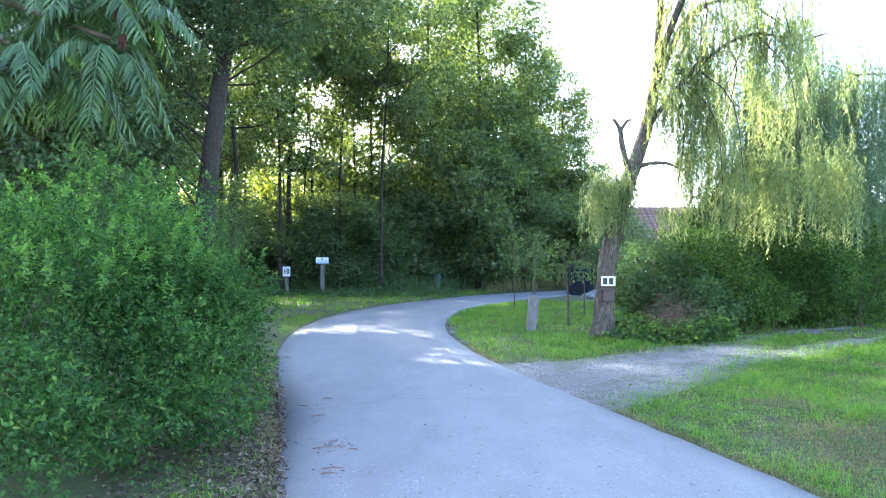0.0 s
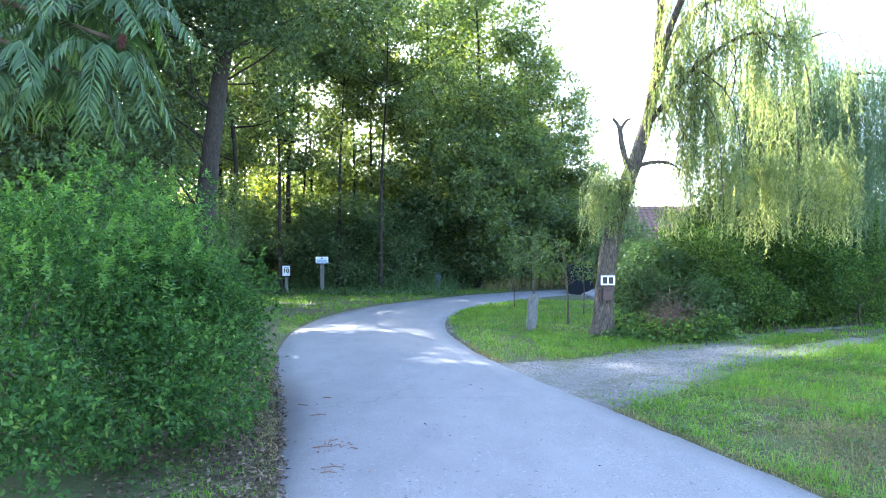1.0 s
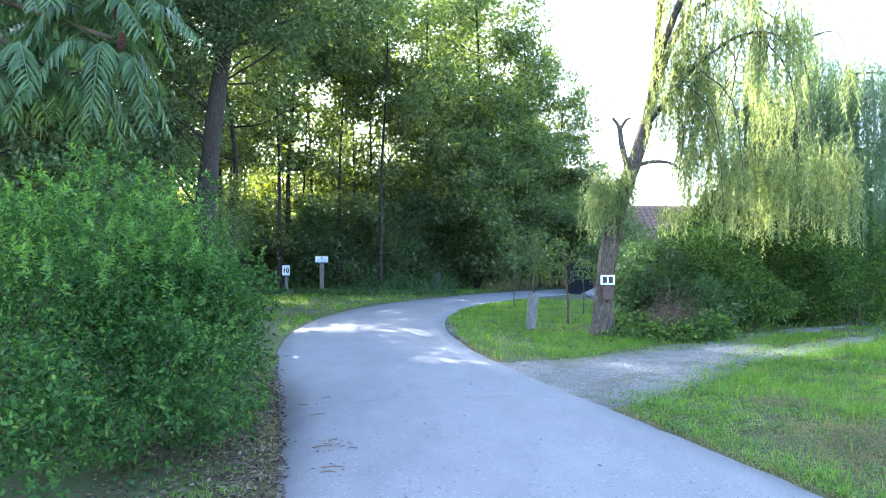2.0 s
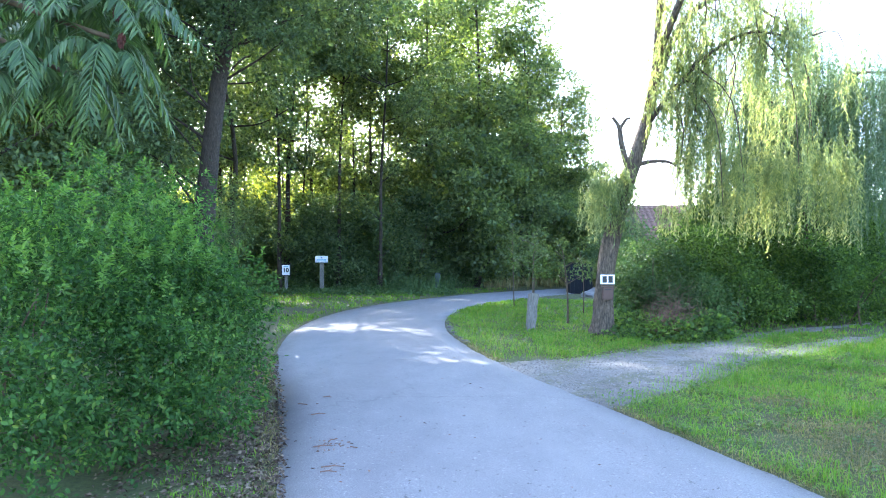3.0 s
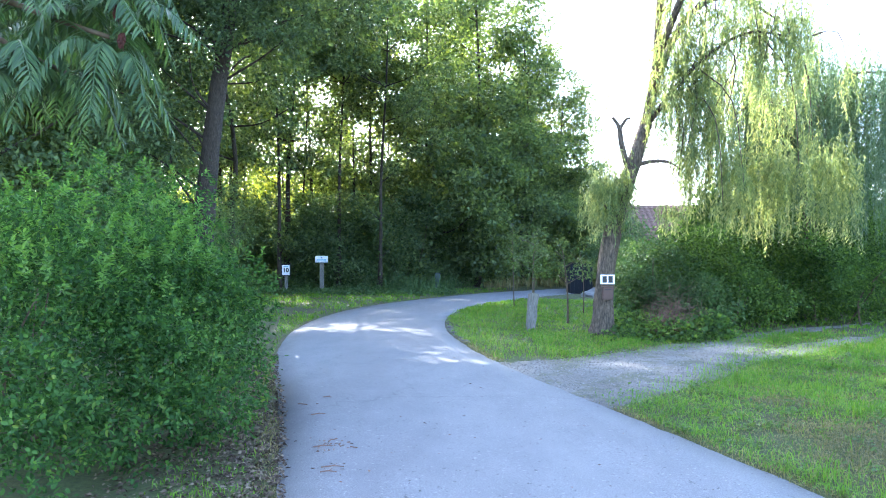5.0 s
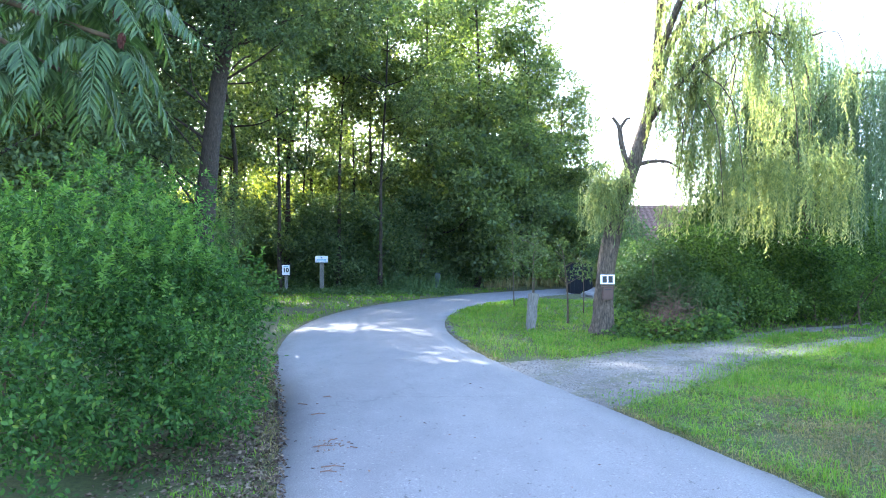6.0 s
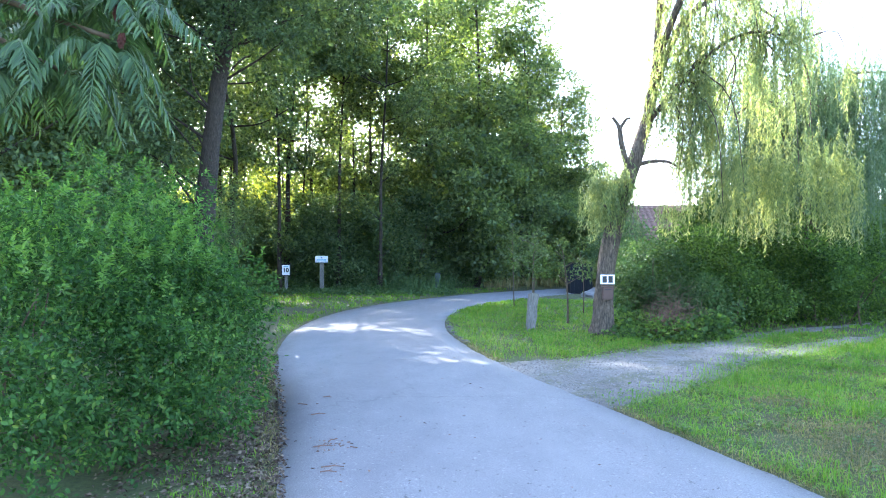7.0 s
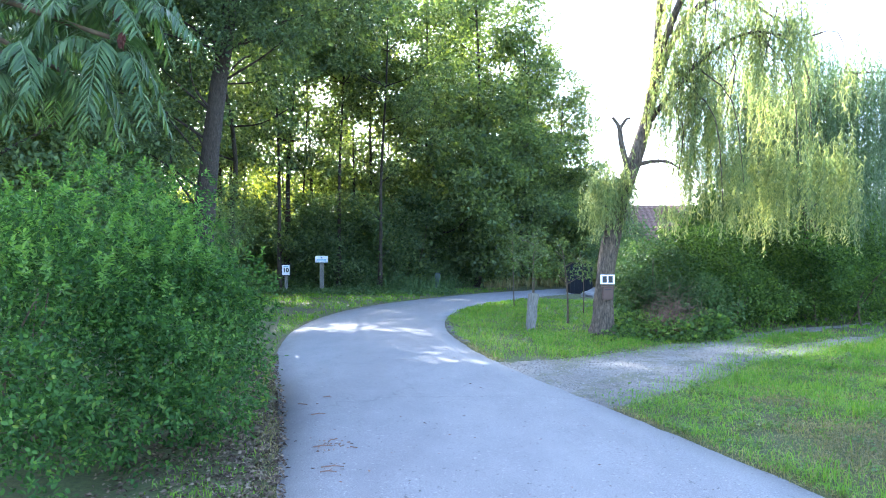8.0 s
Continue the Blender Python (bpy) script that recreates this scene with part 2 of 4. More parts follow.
def tube(paths, sides=7, rough=0.0, seed=0):
    """Verts and faces of tapered round limbs. paths: a list of (points, radii)."""
    rng = np.random.default_rng(seed)
    V, F = [], []
    for pts, radii in paths:
        pts = np.asarray(pts, float)
        base = len(V)
        k = len(pts)
        for i in range(k):
            t = unit(pts[min(i + 1, k - 1)] - pts[max(i - 1, 0)])
            ref = np.array([1.0, 0, 0]) if abs(t[0]) < 0.8 else np.array([0, 1.0, 0])
            u = unit(np.cross(t, ref))
            w = np.cross(t, u)
            for j in range(sides):
                a = 2 * math.pi * j / sides
                r = radii[i] * (1 + rough * rng.normal())
                V.append(pts[i] + r * (math.cos(a) * u + math.sin(a) * w))
        for i in range(k - 1):
            for j in range(sides):
                F.append((base + i * sides + j, base + i * sides + (j + 1) % sides,
                          base + (i + 1) * sides + (j + 1) % sides, base + (i + 1) * sides + j))
        F.append(tuple(base + (k - 1) * sides + j for j in range(sides)))
        F.append(tuple(base + sides - 1 - j for j in range(sides)))
    return V, F


def limb_mesh(name, pts, radii, sides=7, rough=0.03, seed=0):
    me = mesh_from(name, *tube([(pts, radii)], sides, rough, seed))
    for p in me.polygons:
        p.use_smooth = True
    return me


def bend(points, n):
    """A smooth curve of n points through a few given ones."""
    p = np.asarray(points, float)
    p = np.vstack([2 * p[0] - p[1], p, 2 * p[-1] - p[-2]])
    out = []
    for s in np.linspace(0, len(p) - 3 - 1e-6, n):
        i, t = int(s), s - int(s)
        a, b, c, d = p[i:i + 4]
        out.append(0.5 * (2 * b + (c - a) * t + (2 * a - 5 * b + 4 * c - d) * t * t + (3 * b - a - 3 * c + d) * t ** 3))
    return np.array(out)


def leaves(P, D, L, W, rng, tumble=0.6, fold=0.12):
    """Pointed leaves from base P towards D, folded a little along the middle, faces mostly up."""
    n = len(P)
    up = np.array([0, 0, 1.0]) + tumble * rng.normal(size=(n, 3))
    S = unit(np.cross(D, up))
    N = np.cross(S, D)
    L = (L * rng.uniform(0.7, 1.25, n))[:, None]
    W = (W * rng.uniform(0.75, 1.2, n))[:, None]
    mid = P + D * L * 0.48
    return np.stack([P, mid + S * W / 2 + N * L * fold, P + D * L - N * L * 0.1, mid - S * W / 2 + N * L * fold], axis=1)


def ovals_mesh(name, P, D, L, W, rng, tumble=0.6, fold=0.10):
    """Oval leaves of two faces each, joined along the midrib."""
    n = len(P)
    up = np.array([0, 0, 1.0]) + tumble * rng.normal(size=(n, 3))
    S = unit(np.cross(D, up))
    N = np.cross(S, D)
    L = (L * rng.uniform(0.6, 1.3, n))[:, None]
    W = (W * rng.uniform(0.75, 1.2, n))[:, None]
    a, b, tip = P + D * L * 0.3 + N * L * fold, P + D * L * 0.72 + N * L * fold * 0.8, P + D * L - N * L * 0.08
    V = np.stack([P, a + S * W * 0.46, b + S * W * 0.4, tip, b - S * W * 0.4, a - S * W * 0.46], 1).reshape(-1, 3)
    k = np.arange(n)[:, None] * 6
    loops = np.concatenate([k, k + 1, k + 2, k + 3, k, k + 3, k + 4, k + 5], 1).ravel()
    me = bpy.data.meshes.new(name)
    me.vertices.add(6 * n)
    me.vertices.foreach_set("co", np.ascontiguousarray(V, dtype=np.float32).ravel())
    me.loops.add(8 * n)
    me.loops.foreach_set("vertex_index", loops.astype(np.int32))
    me.polygons.add(2 * n)
    me.polygons.foreach_set("loop_start", np.arange(0, 8 * n, 4, dtype=np.int32))
    me.update(calc_edges=True)
    return me


def flecks_mesh(name, P, D, L, W, rng, tumble=0.7):
    """Small three-cornered leaves for crowns that stay far off."""
    n = len(P)
    up = np.array([0, 0, 1.0]) + tumble * rng.normal(size=(n, 3))
    S = unit(np.cross(D, up))
    L = (L * rng.uniform(0.6, 1.35, n))[:, None]
    W = (W * rng.uniform(0.7, 1.25, n))[:, None]
    k = rng.uniform(0.25, 0.55, n)[:, None]
    V = np.stack([P - S * W * k, P + D * L * k + S * W * 0.75, P + D * L - S * W * 0.25], 1).reshape(-1, 3)
    me = bpy.data.meshes.new(name)
    me.vertices.add(3 * n)
    me.vertices.foreach_set("co", np.ascontiguousarray(V, dtype=np.float32).ravel())
    me.loops.add(3 * n)
    me.loops.foreach_set("vertex_index", np.arange(3 * n, dtype=np.int32))
    me.polygons.add(n)
    me.polygons.foreach_set("loop_start", np.arange(0, 3 * n, 3, dtype=np.int32))
    me.update(calc_edges=True)
    return me


def clump_centres(blobs, n, rng, inner=0.5):
    """Points in the outer shell of a set of rounded masses (x, y, z, rx, ry, rz)."""
    b = np.asarray(blobs, float)
    vol = (b[:, 3] * b[:, 4] * b[:, 5]) ** 0.75
    k = rng.choice(len(b), n, p=vol / vol.sum())
    d = unit(rng.normal(size=(n, 3)))
    r = inner + (1 - inner) * rng.random(n) ** 0.6
    r *= 1 + 0.10 * np.sin(5 * d[:, 0] + 3 * k) + 0.08 * np.sin(7 * d[:, 2] + k)
    return b[k, :3] + d * r[:, None] * b[k, 3:], d


def crown_mesh(name, blobs, n_clump, per, leaf, rng, spread=0.3, inner=0.5, slim=0.5, floor_z=None, tumble=0.7, oval=False, far=False, lumps=0, lump=(0.35, 0.7)):
    if lumps:
        L, _ = clump_centres(blobs, lumps, rng, 0.8)
        blobs = list(blobs) + [(*c, q, q, q * 0.7) for c, q in zip(L, rng.uniform(*lump, lumps))]
    C, d = clump_centres(blobs, n_clump, rng, inner)
    C, d = np.repeat(C, per, axis=0), np.repeat(d, per, axis=0)
    off = rng.normal(size=C.shape) * spread * np.array([1, 1, 0.6])
    P = C + off
    D = unit(unit(off) * 0.9 + d * 0.5 + rng.normal(size=C.shape) * 0.45 + np.array([0, 0, -0.25]))
    if floor_z is not None:
        keep = P[:, 2] > floor_z
        P, D = P[keep], D[keep]
    if far:
        return flecks_mesh(name, P, D, leaf, leaf * slim, rng, tumble)
    if oval:
        return ovals_mesh(name, P, D, leaf, leaf * slim, rng, tumble)
    return quads_mesh(name, leaves(P, D, leaf, leaf * slim, rng, tumble))


# ---- plan of the road ----
ROAD = bend([(8.5, -32, 0), (4.2, -12, 0), (2.6, -4, 0), (1.75, 0.4, 0), (0.72, 4.89, 0), (0.13, 7.33, 0), (-0.82, 11, 0),
             (-1.28, 13.5, 0), (-1.58, 16.2, 0), (-1.55, 19.5, 0), (-1.05, 22.8, 0), (-0.25, 25.2, 0), (0.85, 27.6, 0),
             (2.3, 30.4, 0), (4.6, 33.4, 0), (8.5, 37, 0), (15, 41, 0), (26, 46, 0)], 170)
TRACK = bend([(-0.3, 8.7, 0), (0.9, 9.5, 0), (2.6, 10.6, 0), (4.3, 12.3, 0), (5.9, 13.7, 0)], 50)
WAY = bend([(4.3, 12.3, 0), (6.5, 14.2, 0), (9.3, 16.3, 0), (14, 19, 0), (24, 23.5, 0), (40, 29, 0)], 70)
RUTS = [WAY + np.array([-0.42, 0.66, 0]), WAY + np.array([0.42, -0.66, 0])]


def road_half(y):
    return 1.66 + 0.15 * np.clip((9 - y) / 5, 0, 1.5)


def track_half(x):
    return 0.25 + 0.75 * np.clip((6.0 - x) / 1.8, 0, 1) + 0.75 * np.clip((4.6 - x) / 3.2, 0, 1.2) ** 1.3


def near_line(P, line):
    """Distance in plan from each point to a line, and the nearest point's index."""
    best, arg = np.full(len(P), 1e9), np.zeros(len(P), int)
    for i in range(0, len(P), 20000):
        d = np.linalg.norm(P[i:i + 20000, None, :2] - line[None, :, :2], axis=2)
        arg[i:i + 20000] = d.argmin(1)
        best[i:i + 20000] = d.min(1)
    return best, arg


def off_road(P):
    """Metres outside the asphalt and outside the gravel (negative: on it)."""
    a, i = near_line(P, ROAD)
    b, j = near_line(P, TRACK)
    rut = np.minimum(near_line(P, RUTS[0])[0], near_line(P, RUTS[1])[0]) - np.where(P[:, 0] < 8.5, 0.42, 0.24)
    return a - road_half(ROAD[i, 1]), np.minimum(b - track_half(TRACK[j, 0]), rut)


def soft_step(x, a, b):
    t = np.clip((x - a) / (b - a), 0, 1)
    return t * t * (3 - 2 * t)


def swell(x, y):
    return (0.5 * np.sin(0.9 * x + 1.3 * np.sin(0.7 * y)) + 0.3 * np.sin(1.7 * y + 2.1 * x) + 0.2 * np.sin(4.1 * x - 3.3 * y))


def ground_z(P):
    a, b = off_road(P)
    m = np.minimum(a, b)
    return -0.06 + 0.05 * soft_step(m, -0.3, 0.0) + soft_step(m, 0.0, 1.6) * (0.035 + 0.035 * swell(P[:, 0], P[:, 1]))


def spaced():
    fine = np.arange(-16, 16.01, 0.22)
    far = np.array([18, 21, 25, 30, 38, 50, 70, 110, 180, 300, 600, 1500])
    return np.concatenate([-far[::-1], fine, far])


def build_ground():
    xs, ys = spaced(), spaced() + 16
    X, Y = np.meshgrid(xs, ys)
    P = np.stack([X.ravel(), Y.ravel()], 1)
    Z = ground_z(P)
    nx, ny = len(xs), len(ys)
    idx = np.arange(nx * ny).reshape(ny, nx)
    F = np.stack([idx[:-1, :-1], idx[:-1, 1:], idx[1:, 1:], idx[1:, :-1]], -1).reshape(-1, 4)
    me = mesh_from("ground", np.column_stack([P, Z]), F)
    for p in me.polygons:
        p.use_smooth = True
    tagged(part("ground", me, M["ground"]), "grassy earth ground with bare soil patches", "ground", kind="structure")


def strip(line, half, z, crown, across, wobble, seed):
    """A band along a line with rounded section, uneven edges and a thickness."""
    rng = np.random.default_rng(seed)
    V, F = [], []
    k = len(line)
    jit = np.convolve(rng.normal(size=(k + 6)), np.ones(3) / 3, "same")[3:-3] * wobble
    jit2 = np.convolve(rng.normal(size=(k + 6)), np.ones(3) / 3, "same")[3:-3] * wobble
    cols = across + 3
    for i in range(k):
        t = unit(line[min(i + 1, k - 1)] - line[max(i - 1, 0)])
        s = np.array([t[1], -t[0], 0])
        lo, hi = -half[i] + jit[i], half[i] + jit2[i]
        V.append(line[i] + s * lo + np.array([0, 0, z - 0.08]))
        for j in range(across + 1):
            u = j / across
            V.append(line[i] + s * (lo + (hi - lo) * u) + np.array([0, 0, z + crown * (1 - (2 * u - 1) ** 2)]))
        V.append(line[i] + s * hi + np.array([0, 0, z - 0.08]))
    for i in range(k - 1):
        for j in range(cols - 1):
            F.append((i * cols + j, i * cols + j + 1, (i + 1) * cols + j + 1, (i + 1) * cols + j))
    me = mesh_from("strip", V, F)
    for p in me.polygons:
        p.use_smooth = True
    return me


def build_road():
    line = bend(ROAD, 500)
    tagged(part("road", strip(line, road_half(line[:, 1]), -0.005, 0.03, 8, 0.012, 1), M["asphalt"]),
           "narrow worn grey asphalt lane curving to the woods", "road", kind="structure")
    line = bend(TRACK, 260)
    tagged(part("gravel_track", strip(line, track_half(line[:, 0]), -0.02, 0.012, 6, 0.16, 2), M["gravel"]),
           "pale gravel side track with grass growing through", "gravel track", kind="structure")
    for k in (0, 1):
        line = bend(RUTS[k], 180)
        half = np.where(line[:, 0] < 8.5, 0.42, 0.24) + 0.10 * np.sin(np.arange(180) * 0.35 + 2 * k) + (0.14 if k == 0 else 0.0)
        tagged(part("wheel_rut", strip(line, half, -0.022, 0.008, 3, 0.14, 5 + k), M["gravel"]), "pale bare wheel rut in the grass", "wheel rut", kind="structure")


# ---- trees ----
def broadleaf(name, label, seed, h, r, crown_from, spread, n_clump, per, leaf, mat, lean=(0.0, 0.0), limbs=6, clump=0.42, group="", bole=None, lumps=70, slim=0.72):
    rng = np.random.default_rng(seed)
    root = thing(name, pose(0, 0, 0), label, "tree", group)
    if bole is None:
        bole = [(0, 0, -0.15), (lean[0] * 0.2 + rng.normal() * 0.14, lean[1] * 0.2, h * 0.16), (lean[0] * 0.35 + rng.normal() * 0.2, lean[1] * 0.3, h * 0.34),
                (lean[0] * 0.6 + rng.normal() * 0.3, lean[1] * 0.6 + rng.normal() * 0.2, h * 0.65), (lean[0], lean[1], h * 0.95)]
    pts = bend(bole, 14)
    f = np.linspace(0, 1, 14)
    radii = r * (1 - 0.85 * f) * (1 + 0.5 * np.exp(-f * 18))
    part("trunk", limb_mesh("trunk", pts, radii, 9, 0.05, seed), M["bark"], root)
    blobs = []
    for i in range(limbs):
        u = crown_from + (0.93 - crown_from) * (i + rng.random() * 0.6) / limbs
        s = pts[int(u * 13)]
        a = 2.4 * i + rng.random()
        out = spread * (0.55 + 0.5 * math.sin(math.pi * min(1, (u - crown_from) / (1 - crown_from) + 0.22))) * rng.uniform(0.8, 1.1)
        e = s + np.array([math.cos(a) * out, math.sin(a) * out, out * rng.uniform(0.35, 0.8)])
        m = (s + e) / 2 + np.array([0, 0, -0.12 * out]) + rng.normal(size=3) * 0.1
        part("limb", limb_mesh("limb", bend([s, m, e], 7), np.linspace(r * 0.38 * (1.1 - u * 0.6), 0.015, 7), 6, 0.05, seed + i), M["bark"], root)
        if crown_from > 0.35 and i % 4 == 0:
            g = pts[2 + i // 2]
            w = g + np.array([math.cos(a + 1) * 0.9, math.sin(a + 1) * 0.9, 0.7])
            part("limb", limb_mesh("limb", bend([g, (g + w) / 2, w], 5), np.linspace(0.035, 0.01, 5), 5, 0.05, seed + i), M["bark"], root)
            blobs.append((*w, 0.75, 0.75, 0.55))
        q = out * rng.uniform(0.5, 0.68)
        blobs.append((*(s * 0.25 + e * 0.75), q, q, q * 0.72))
    q = spread * 0.6
    blobs.append((*pts[-1], q, q, q * 0.9))
    part("crown", crown_mesh("crown", blobs, n_clump, per, leaf, rng, clump, 0.35, slim, far=True, tumble=1.5, lumps=lumps), mat, root)
    return root


def scaled(m, s):
    return m @ Matrix.Diagonal((s, s, s, 1))


def put_all(makers, places, seed):
    """Places things in turn: the first use of each is the thing itself, the rest are copies."""
    used = {}
    for i, (x, y, k, turn, s) in enumerate(places):
        m = scaled(pose(x, y, 0, 0, 0, turn), s)
        if k not in used:
            used[k] = makers[k]
            used[k].matrix_basis = m
        else:
            used[k].scale, keep = (1, 1, 1), used[k].scale.copy()
            copy_thing(used[k], m)
            used[k].scale = keep
    for k, ob in enumerate(makers):
        if k not in used:
            for part_of in list(ob.children) + [ob]:
                bpy.data.objects.remove(part_of)


def forest_spots():
    """Where the trees of the wood stand: uneven rows behind the lane's far verge, thin young growth at the back."""
    rng = np.random.default_rng(11)
    out = []
    for row, y in enumerate((36.5, 41.5, 50.0)):
        x = -19.0 - row * 0.8
        while x < (-3.6 if row < 2 else 0.13 * y):
            yy = y + rng.uniform(-1.4, 1.4) + max(0, x + 2) * 0.5 + min(0, x + 8) * 0.2
            lower = 0.72 if x > 0.145 * yy else 0.84 if x > 0.1 * yy else 1.0
            clearing = row == 1 and -12.5 < x < -7.0
            if row < 2 and -9.5 < x < -2:
                lower *= 0.85
            if x < 0.2 * yy - 1.2 and not clearing:
                if row < 2:
                    kind = int(rng.integers(0, 3)) if x < -2 else int(rng.integers(3, 5))
                else:
                    kind, lower = int(rng.integers(5, 7)), lower ** 0.5
                out.append((x, yy, kind, rng.uniform(0, 360), (0.92 + 0.2 * rng.random()) * lower))
            x += rng.uniform(3.0, 4.8) if row < 2 else rng.uniform(1.7, 2.8)
    out += [(-9.6, 24.5, 3, 40, 0.52), (-12.2, 22, 4, 10, 0.56), (-13.8, 27, 3, 200, 0.6), (-10.8, 19, 3, 300, 0.42), (-15.5, 32.5, 4, 50, 0.8), (-16.5, 23, 4, 75, 0.6)]
    out += [(-8.2, 28.8, 1, 50, 0.84), (-11.2, 26.5, 1, 100, 0.95)]
    for i in range(15):
        out.append((-11.2 + 0.66 * i + rng.uniform(-0.3, 0.3), 33.5 + rng.uniform(0, 9) + (3 if i > 9 else 0), 9, rng.uniform(0, 360), rng.uniform(0.85, 1.15)))
    # added where their high crowns, mostly out of view, shade the lower willow
    out += [(-7.4, 33.4, 8, 200, 0.81), (-2.9, 33.9, 8, 300, 0.80), (-4.9, 34.6, 8, 10, 0.83), (-7.0, 39.5, 8, 130, 0.9)]
    out += [(-0.5, 38, 7, 75, 1.12), (1.9, 39.2, 7, 140, 1.08), (4.4, 40.6, 7, 220, 0.9), (6.7, 42.2, 7, 300, 0.70),
            (0.3, 43.8, 7, 33, 1.12), (2.3, 44.0, 7, 100, 1.1), (3.6, 47.5, 7, 170, 1.05), (5.9, 46.5, 7, 250, 0.84), (8.3, 43.4, 7, 20, 0.66), (5.4, 43.2, 7, 60, 0.84)]
    return out


def build_forest():
    makers = [broadleaf("woodland_tree", "tall slender deciduous tree with high green crown" if k < 3 else "deciduous tree leafy down to its foot", 20 + k,
                        (19.5, 21, 18.5, 17.5, 18)[k], (0.15, 0.18, 0.14, 0.13, 0.14)[k], (0.42, 0.46, 0.40, 0.1, 0.14)[k], (2.8, 3.0, 2.6, 2.8, 3.0)[k],
                        (350, 370, 330, 460, 480)[k], 30, 0.19, M["forest"], (0.5 * (-1) ** k, 0.3), (12, 12, 11, 14, 14)[k],
                        0.27, "trees of the wood") for k in range(5)]
    # these young trees get the leaf tint that stands in for sunlight
    makers += [broadleaf("young_tree", "thin young tree at the back of the wood, leaves tinted as sunlit", 30 + k, (12, 13.5)[k], (0.08, 0.1)[k], 0.08, (1.9, 2.2)[k],
                         (170, 185)[k], 18, 0.24, M["sunlit_tint"], (0.4, 0.2), 10, 0.28, "young trees of the wood") for k in range(2)]
    makers.append(broadleaf("woodland_tree", "broad deciduous tree with dense leafy crown", 37, 17, 0.15, 0.10, 3.2, 900, 30, 0.19, M["forest"], (0.3, 0.2), 20, 0.26, "trees of the wood"))
    makers.append(broadleaf("slender_tree", "tall bare-stemmed tree with broad high crown", 45, 20.5, 0.13, 0.66, 3.3, 460, 30, 0.19, M["forest"], (0.5, 0.2), 11, 0.28, "thin trees of the wood"))
    makers.append(broadleaf("slender_tree", "thin dark-stemmed tree with small high crown", 39, 13.5, 0.085, 0.62, 1.5, 70, 16, 0.17, M["forest"], (0.7, 0.3), 6, 0.33, "thin trees of the wood"))
    put_all(makers, forest_spots(), 5)


def shrub(name, label, seed, blobs, n_clump, per, leaf, mat, stems=7, spread=0.2, inner=0.45, slim=0.55, group="", category="shrub"):
    rng = np.random.default_rng(seed)
    root = thing(name, pose(0, 0, 0), label, category, group)
    b = np.asarray(blobs)
    for i in range(stems):
        k = i % len(b)
        tip = b[k, :3] + rng.normal(size=3) * b[k, 3:] * 0.4
        foot = np.array([b[k, 0] * 0.6 + rng.normal() * 0.15, b[k, 1] * 0.6 + rng.normal() * 0.15, -0.06])
        mid = (foot + tip) / 2 + rng.normal(size=3) * 0.12
        part("stem", limb_mesh("stem", bend([foot, mid, tip], 6), np.linspace(0.03, 0.008, 6), 5, 0.05, seed + i), M["twig"], root)
    part("foliage", crown_mesh("foliage", blobs, n_clump, per, leaf, rng, spread, inner, slim, 0.02, far=leaf > 0.12), mat, root)
    return root


def build_understory():
    makers = []
    for k in range(3):
        rng = np.random.default_rng(60 + k)
        blobs = [(rng.normal() * 0.8, rng.normal() * 0.6, 0.9 + 0.75 * i, 1.5 - 0.12 * i, 1.3, 1.0) for i in range(4)]
        makers.append(shrub("woodland_shrub", "dark green leafy shrub at the edge of the wood", 70 + k, blobs, 420, 20, 0.15, M["thicket"], 7, 0.24, 0.3, 0.6, "shrubs of the wood edge"))
    rng = np.random.default_rng(8)
    spots = []
    rng0 = np.random.default_rng(66)
    blobs = [(rng0.normal() * 0.7, rng0.normal() * 0.5, 0.9 + 0.8 * i, 1.4, 1.2, 0.9) for i in range(4)]
    # the same sun-coloured leaves on a shrub
    makers.append(shrub("hazel_shrub", "shrub in the wood with yellow green leaves tinted as sunlit", 75, blobs, 150, 26, 0.15, M["sunlit_tint"], 7, 0.34, 0.2, 0.6, "hazels of the wood"))
    for y0, step in ((54.0, 2.6), (60.0, 2.4)):
        x = -22.0
        while x < 6.0:
            spots.append((x, y0 + rng.uniform(-1.2, 1.2), 3, rng.uniform(0, 360), rng.uniform(1.4, 2.3)))
            x += step * rng.uniform(0.8, 1.2)
    spots.append((9.0, 35.6, 0, 30, 0.85))
    spots += [(x, y, int(rng.integers(0, 3)), rng.uniform(0, 360), q) for x, y, q in ((-9.6, 36.2, 0.9), (-7.4, 36.8, 0.95), (-5.6, 36.4, 1.1), (-3.2, 36.6, 1.1), (-1.4, 37.4, 1.0), (-11.8, 35.8, 0.9))]
    rng1 = np.random.default_rng(67)
    blobs = [(rng1.normal() * 0.7, rng1.normal() * 0.5, 0.9 + 0.8 * i, 1.45, 1.25, 0.95) for i in range(4)]
    makers.append(shrub("woodland_shrub", "dark green leafy shrub beside the large oak", 78, blobs, 430, 24, 0.085, M["thicket"], 7, 0.3, 0.3, 0.6, "shrubs of the wood edge"))
    for y0, step, x in ((36.0, 2.5, -14.0), (40.0, 2.8, 3.0)):
        while x < 8.5:
            y = y0 + rng.uniform(-0.8, 0.8) + max(0, x + 4) * 0.75
            if x < 0.2 * y:
                # some front shrubs take the sunlit tint to brighten the dark wood foot
                spots.append((x, y, 3 if x > -1.5 and rng.random() < 0.6 else int(rng.integers(0, 3)), rng.uniform(0, 360), rng.uniform(0.85, 1.3)))
            x += step * rng.uniform(0.8, 1.2)
